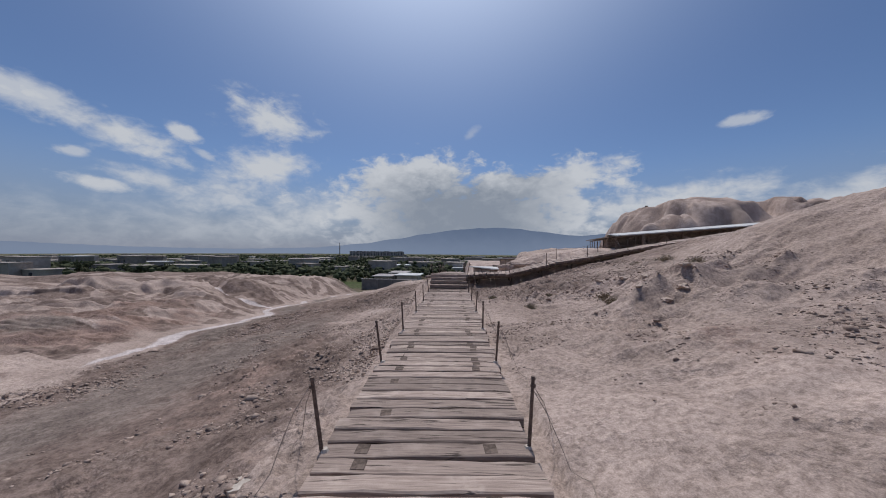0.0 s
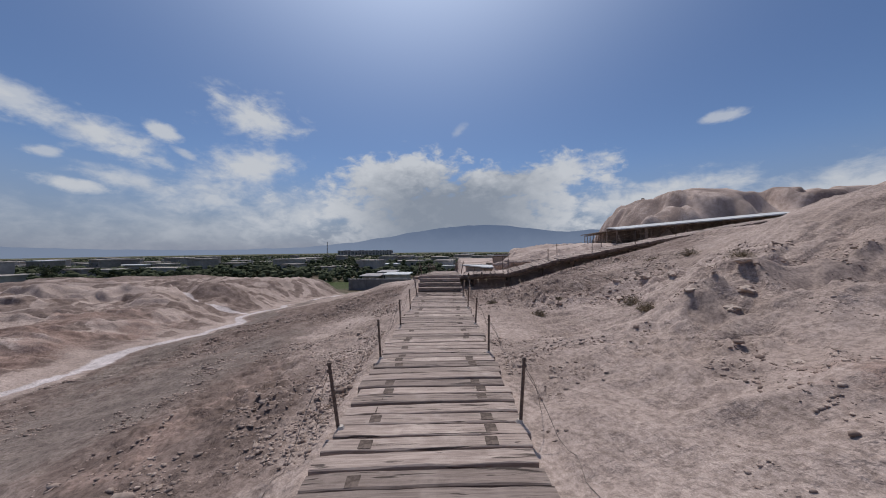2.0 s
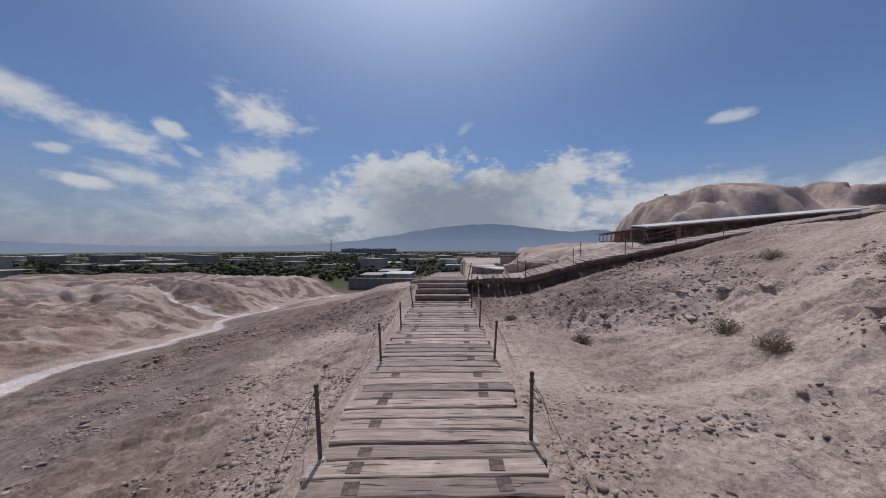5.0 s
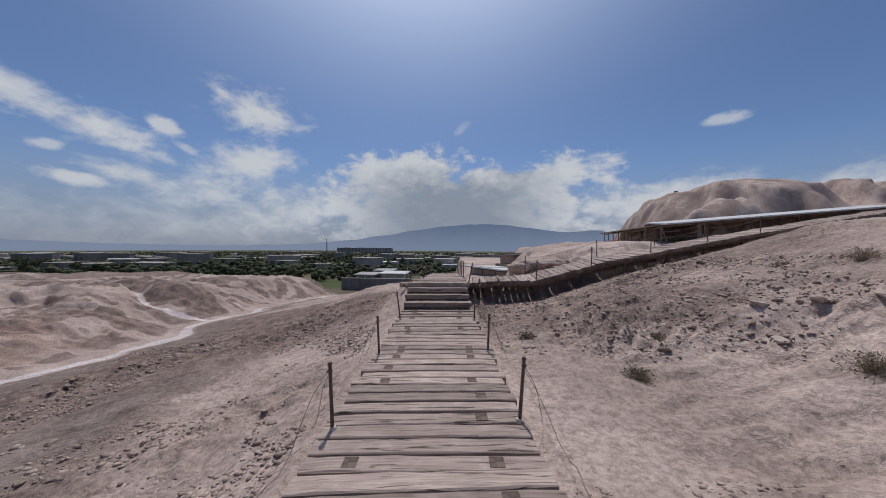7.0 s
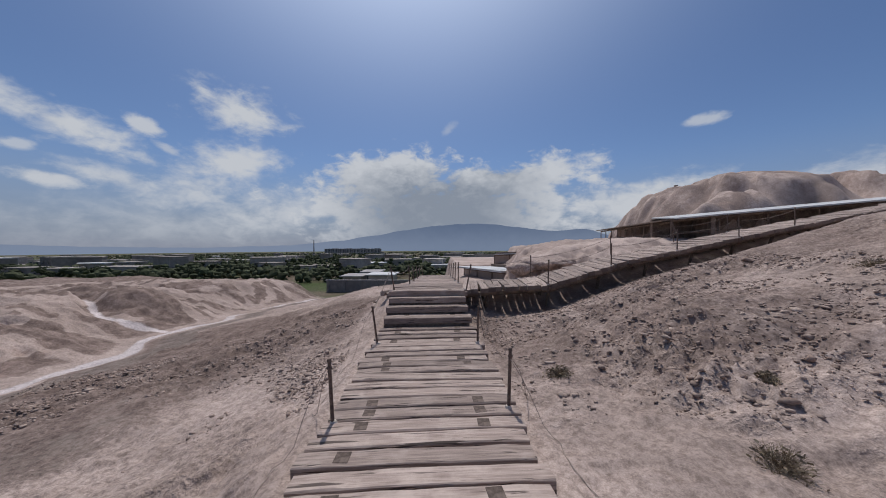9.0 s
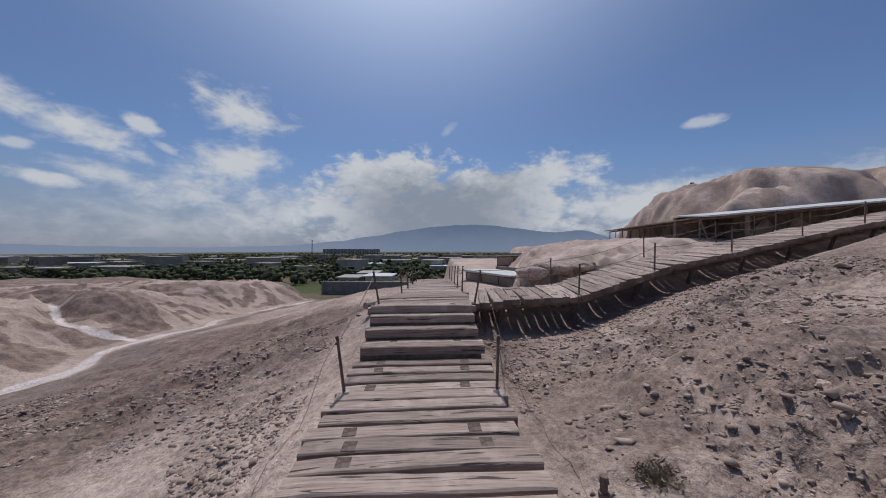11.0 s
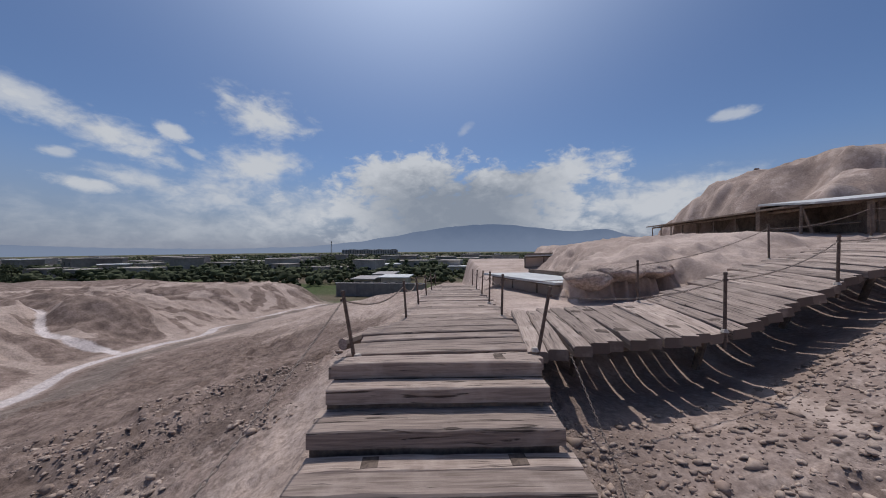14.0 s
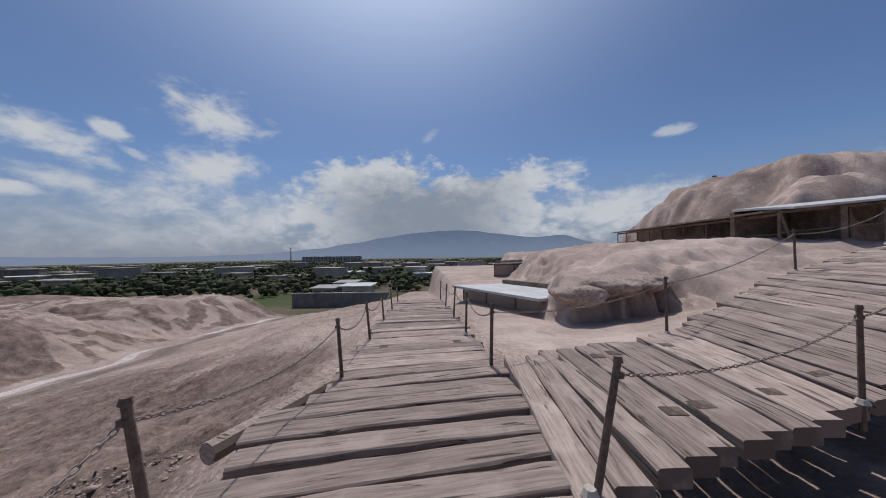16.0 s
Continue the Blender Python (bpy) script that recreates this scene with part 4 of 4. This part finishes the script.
def apartments(x, y, w, h):
    ob = empty("apartment_block", pose(x, y, float(plain_z(x, y)), 0, 0, 6), "long grey apartment slab rising above the orchards", "apartment block")
    n = 8
    for k in range(n):
        cx = (k + 0.5) * w / n - w / 2
        part("wall", boxed(w / n - 2.5, 14, h + (k % 2) * 1.2, pose(cx, 0, h / 2)), FLAT, ob)
        part("stairwell", boxed(2.6, 11, h - 0.8, pose(cx + w / n / 2, 0.8, h / 2 - 0.4)), GREYWALL, ob)
        for f in range(int(h / 3.2)):
            for s in (-0.22, 0.22):
                part("window", boxed(w / n * 0.22, 0.5, 1.7, pose(cx + s * w / n, -7.05, 2.2 + f * 3.2)), GLASSY, ob)
    return ob


apartments(-164, 800, 131, 13.0)


def mast(x, y, h):
    ob = empty("radio_mast", pose(x, y, float(plain_z(x, y))), "thin lattice mast far off on the plain", "mast")
    for a in range(3):
        c, s = 1.6 * math.cos(a * 2.094), 1.6 * math.sin(a * 2.094)
        part("leg", rodded((c, s, 0), (c * 0.3, s * 0.3, h), 0.35, 0.3, 5), GREYWALL, ob)
    for k in range(8):
        part("ring", rodded((-1.2, 0, h * (k + 1) / 9), (1.2, 0, h * (k + 1) / 9), 0.2, 0.2, 5), GREYWALL, ob)


mast(-243, 760, 33)


# ---- long wall, sheds and car at the foot of the mound ----
def yard():
    z = float(plain_z(-12.0, 97.0))
    wall = empty("yard_wall", pose(-12.3, 88, z, 0, 0, -6), "long grey block yard wall at the foot of the mound", "wall")
    part("wall", boxed(20, 0.4, 2.8, pose(0, 0, 1.4)), GREYWALL, wall)
    part("coping", boxed(20.4, 0.6, 0.15, pose(0, 0, 2.87)), FLAT, wall)
    for k in range(6):
        part("pier", boxed(0.6, 0.7, 2.7, pose(-9.6 + 3.84 * k, 0, 1.35)), GREYWALL, wall)
    for x, y, w, h, label in ((-10.2, 99.0, 6.4, 3.3, "shed with a bright white roof behind the yard wall"), (-18.0, 101.0, 5.0, 2.8, "small grey shed with a pale roof behind the yard wall"), (-14.5, 110.0, 5.0, 3.2, "small grey shed with a pale roof behind the yard wall")):
        shed = empty("shed", pose(x, y, float(plain_z(x, y)), 0, 0, -6), label, "shed", "sheds behind the wall")
        part("wall", boxed(w, 6, h, pose(0, 0, h / 2)), HOUSE, shed)
        part("roof", boxed(w + 1.2, 7.4, 0.25, pose(0, 0, h + 0.14, 1, 0, 0)), ROOFING if "white" in label else FLAT, shed)
        for s in (-0.25, 0.2):
            part("door", boxed(1.6, 0.16, 2.2, pose(s * w, -3.03, 1.1)), GLASSY, shed)


yard()


def van(x, y, turn):
    ob = empty("van", pose(x, y, z_at(x, y), 0, 0, turn), "white van parked on the track beyond the boardwalk", "van")
    bm = boxed(1.8, 4.4, 1.0, pose(0, 0, 0.85), 0.12)
    part("body", bm, WHITE, ob)
    part("cabin", boxed(1.65, 3.2, 0.75, pose(0, 0.3, 1.68), 0.18), WHITE, ob)
    part("windscreen", boxed(1.4, 0.06, 0.5, pose(0, -1.31, 1.66)), GLASSY, ob)
    part("rear_window", boxed(1.4, 0.06, 0.45, pose(0, 1.92, 1.66)), GLASSY, ob)
    for sx in (-0.82, 0.82):
        part("side_window", boxed(0.06, 2.4, 0.42, pose(sx * 1.005, 0.3, 1.68)), GLASSY, ob)
        part("headlight", boxed(0.28, 0.06, 0.18, pose(sx * 0.75, -2.21, 1.0)), ROOFING, ob)
        for wy in (-1.4, 1.4):
            part("wheel", rodded((sx - 0.1, wy, 0.33), (sx + 0.1, wy, 0.33), 0.33, 0.33, 16), RUBBER, ob)


van(5.7, 150.0, 40)


# ---- dry shrubs ----
def shrub(x, y, size, seed):
    g = random.Random(seed)
    ob = empty("shrub", pose(x, y, z_at(x, y) - 0.03), "low dry thorny shrub on the bare sand", "shrub", "dry shrubs on the slope")
    bm = bmesh.new()
    for _ in range(150):
        a, e = g.uniform(0, 6.283), g.uniform(0.15, 1.4)
        r = size * g.uniform(0.55, 1.0)
        p = Vector((math.cos(a) * math.cos(e), math.sin(a) * math.cos(e), math.sin(e) * 0.75)) * r
        b = Vector((g.gauss(0, 0.12), g.gauss(0, 0.12), 0)) * size
        rod(bm, b, p, 0.004, 0.0015, 3)
        for _ in range(2):
            q = b.lerp(p, g.uniform(0.45, 0.9))
            rod(bm, q, q + Vector((g.gauss(0, 0.14), g.gauss(0, 0.14), g.uniform(0.0, 0.16))) * size, 0.0025, 0.001, 3)
    part("branchwork", bm, SCRUB, ob)
    bm = bmesh.new()
    for _ in range(130):
        a, e = g.uniform(0, 6.283), g.uniform(0.05, 1.4)
        c = Vector((math.cos(a) * math.cos(e), math.sin(a) * math.cos(e), math.sin(e) * 0.7)) * size * g.uniform(0.4, 0.95)
        m = Matrix.Translation(c) @ Euler((g.uniform(0, 6), g.uniform(0, 6), 0)).to_matrix().to_4x4()
        bmesh.ops.create_grid(bm, x_segments=1, y_segments=1, size=0.5, matrix=m @ Matrix.Diagonal((0.018, 0.045, 1, 1)))
    part("foliage", bm, SCRUB, ob)


for k, (x, y, s) in enumerate(((5.8, 11.05, 0.42), (3.75, 13.75, 0.36), (11.2, 16.2, 0.6), (6.3, 12.5, 0.5), (9.6, 12.2, 0.5), (2.5, 16.0, 0.3), (10.4, 17.4, 0.45), (4.9, 14.9, 0.22))):
    shrub(x, y, s, 100 + k)


# ---- stones and clods, past counting ----
def stones():
    g = np.random.default_rng(31)
    ico = bmesh.new()
    bmesh.ops.create_icosphere(ico, subdivisions=1, radius=1.0)
    base = np.array([v.co[:] for v in ico.verts])
    tri = np.array([[v.index for v in f.verts] for f in ico.faces])
    ico.free()
    n = 95000
    x = np.where(g.random(n) < 0.5, 1.4 + 10.0 * g.random(n) ** 1.3, -1.5 - 11.0 * g.random(n) ** 1.3)
    y = g.uniform(-0.3, 23.5, n)
    dense = value_noise(x * 0.45 + 9, y * 0.45) * 0.5 + value_noise(x * 1.7, y * 1.7) * 0.5
    dy, _ = deck_at(x)
    rubble = step(12.5, 16.0, y - 0.35 * np.maximum(x - 4, 0) + 2.2 * fbm(x * 0.25, y * 0.25, 2)) * (x > 0)
    bare = bell(x, y, 3.5, 13.0, 2.4, 1.6) + bell(x, y, 2.6, 5.5, 1.5, 2.5) + bell(x, y, -7.5, 9.0, 1.8, 9.0, -8)
    want = dense + 0.14 * rubble + 0.04 * (x < 0) - 0.25 * bare - 0.02
    keep = (want > 0.46 + 0.22 * g.random(n)) & ~((x > 1.5) & (y > dy - 1.4)) & (np.abs(x - walk_x(y)) > 1.38)
    x, y = x[keep], y[keep]
    k = len(x)
    size = 0.009 + 0.030 * g.random(k) ** 4 + 0.045 * (g.random(k) > 0.994) + 0.006 * (x < 0)
    size = size * (1 + 0.03 * np.abs(x)) * (1 + 0.12 * rubble[keep])
    z = height(x, y)
    shape = np.stack([g.uniform(0.8, 1.7, k), g.uniform(0.7, 1.4, k), g.uniform(0.45, 0.85, k)], -1)
    vs = base[None] * g.uniform(0.35, 1.4, (k, len(base), 1)) * (size[:, None] * shape)[:, None, :]
    vs = vs + np.stack([x, y, z + size * 0.1], -1)[:, None, :]
    fs = (tri[None] + (np.arange(k) * len(base))[:, None, None]).reshape(-1, 3)
    me = bpy.data.meshes.new("stones")
    me.vertices.add(k * len(base))
    me.vertices.foreach_set("co", vs.reshape(-1))
    me.loops.add(fs.size)
    me.loops.foreach_set("vertex_index", fs.reshape(-1))
    me.polygons.add(len(fs))
    me.polygons.foreach_set("loop_start", np.arange(0, fs.size, 3))
    me.update(calc_edges=True)
    me.materials.append(STONE)
    return tagged(new("stones", me), "scattered stones and dry clods on the slopes", "stones", kind="stuff")


stones()


# ---- a pale slab lying by the boardwalk ----
def slab(x, y):
    bm = bmesh.new()
    ring = [(0.15 * math.cos(a) * (1 + 0.18 * math.sin(3 * a + 1)), 0.12 * math.sin(a) * (1 + 0.15 * math.cos(2 * a))) for a in (k * 0.524 for k in range(12))]
    top, low = [bm.verts.new((p, q, 0.05)) for p, q in ring], [bm.verts.new((p * 1.08, q * 1.08, -0.03)) for p, q in ring]
    bm.faces.new(top)
    for k in range(12):
        bm.faces.new((low[k], low[(k + 1) % 12], top[(k + 1) % 12], top[k]))
    ob = part("flat_stone", bm, PALE, at=pose(x, y, z_at(x, y), 4, -6, 20))
    tagged(ob, "pale flat stone lying on the brown gravel", "stone")


slab(-2.2, 3.55)


# ---- crusted earth blocks on the slope ----
def earth_block(x, y, sx, sy, sz, turn, seed):
    g = random.Random(seed)
    bm = bmesh.new()
    bmesh.ops.create_icosphere(bm, subdivisions=3, radius=1.0)
    off = Vector((g.uniform(0, 50), g.uniform(0, 50), g.uniform(0, 50)))
    for v in bm.verts:
        n = noise.noise(v.co * 1.3 + off) * 0.45 + noise.noise(v.co * 3.1 + off) * 0.2 + noise.noise(v.co * 7.0 + off) * 0.08
        v.co = v.co * (1 + n)
        v.co.x *= sx
        v.co.y *= sy
        v.co.z *= sz
    ob = part("earth_block", bm, MUD, at=pose(x, y, z_at(x, y) - sz * 0.25, g.uniform(-12, 12), g.uniform(-12, 12), turn))
    tagged(ob, "lump of crusted sandy earth breaking out of the slope", "rock", "earth blocks on the slope")


g0 = random.Random(77)
for k, (x, y, s) in enumerate(((6.3, 9.1, 0.34), (6.75, 9.45, 0.42), (7.2, 9.7, 0.36), (7.6, 10.15, 0.30), (6.0, 9.8, 0.24), (7.4, 15.2, 0.30), (8.2, 14.7, 0.36), (7.0, 14.4, 0.24), (8.9, 14.2, 0.28), (5.2, 6.9, 0.17), (7.9, 11.3, 0.30), (9.2, 9.2, 0.4), (4.9, 16.6, 0.16), (6.2, 18.0, 0.15))):
    s *= 0.62
    earth_block(x, y, s * g0.uniform(0.9, 1.5), s * g0.uniform(0.6, 0.9), s * g0.uniform(0.3, 0.5), g0.uniform(0, 60), 200 + k)


# ---- the overhanging lip of the sand bank ----
def bank_lip(x, y, z, sx, sy, sz, seed):
    off = Vector((seed * 7.3, seed * 3.1, seed * 5.7))
    bm = bmesh.new()
    bmesh.ops.create_icosphere(bm, subdivisions=4, radius=1.0)
    for v in bm.verts:
        c = v.co.copy()
        flute = noise.noise(Vector((c.x * 2.6, c.y * 0.6, c.z * 0.5)) + off) * 0.22
        n = noise.noise(c * 1.2 + off) * 0.28 + flute + noise.noise(c * 5.0 + off) * 0.06
        c *= 1 + n
        low = 0.75 + 0.5 * noise.noise(Vector((c.x * 2.2, 0, 0)) + off)
        v.co = Vector((c.x * sx, c.y * sy, c.z * sz * (low if c.z < 0 else 0.8)))
    ob = part("sand_bank", bm, GROUND, at=pose(x, y, z, 0, 0, 4), smooth=True)
    tagged(ob, "overhanging lip of eroded sand above a shaded hollow", "sand bank", "lips of the sand bank")


for k, (x, y, z, sx, sy, sz) in enumerate(((5.4, 27.5, 0.82, 0.75, 0.75, 0.42), (6.3, 27.65, 1.0, 1.0, 0.80, 0.38), (7.5, 28.0, 1.12, 1.1, 0.85, 0.34))):
    bank_lip(x, y, z, sx, sy, sz, 3 + k)


# ---- marker posts on the crest of the hill ----
def marker(x, y):
    ob = empty("marker_post", pose(x, y, z_at(x, y)), "small dark marker post on the crest of the hill", "post", "markers on the hill")
    part("shaft", rodded((0, 0, -0.3), (0, 0, 0.55), 0.05, 0.045, 7), RUST, ob)
    part("head", boxed(0.34, 0.2, 0.24, pose(0, 0, 0.66), 0.03), RUST, ob)


marker(27.7, 44.1)
marker(27.1, 47.4)


# ---- single trees at the near edge of the plain ----
def tree(x, y, tall, seed):
    g = random.Random(seed)
    ob = empty("tree", pose(x, y, float(plain_z(x, y))), "dark green leafy tree standing among the houses", "tree", "trees at the edge of the plain")
    bm = rodded((0, 0, -0.3), (g.uniform(-0.2, 0.2), g.uniform(-0.2, 0.2), tall * 0.55), 0.16, 0.07, 7)
    tips = []
    for k in range(6):
        a = k * 1.05 + g.uniform(-0.3, 0.3)
        p = Vector((math.cos(a) * tall * 0.24, math.sin(a) * tall * 0.24, tall * g.uniform(0.5, 0.85)))
        rod(bm, (0, 0, tall * g.uniform(0.25, 0.5)), p, 0.06, 0.02, 5)
        tips.append(p)
    part("trunk", bm, BARK, ob)
    bm = bmesh.new()
    for _ in range(150):
        c = g.choice(tips) + Vector((g.gauss(0, 0.10), g.gauss(0, 0.10), g.gauss(0.02, 0.09))) * tall
        made = bmesh.ops.create_icosphere(bm, subdivisions=1, radius=tall * g.uniform(0.025, 0.06))
        for v in made["verts"]:
            v.co = v.co * g.uniform(0.6, 1.3) + c
    part("crown", bm, LEAF, ob)


g1 = random.Random(8)
for k in range(46):
    az = g1.uniform(-58, 30)
    d = g1.uniform(140, 300)
    tree(d * math.sin(radians(az)), max(d * math.cos(radians(az)), 106.0), g1.uniform(2.6, 4.6) if az > -40 else g1.uniform(3.5, 6.0), 300 + k)
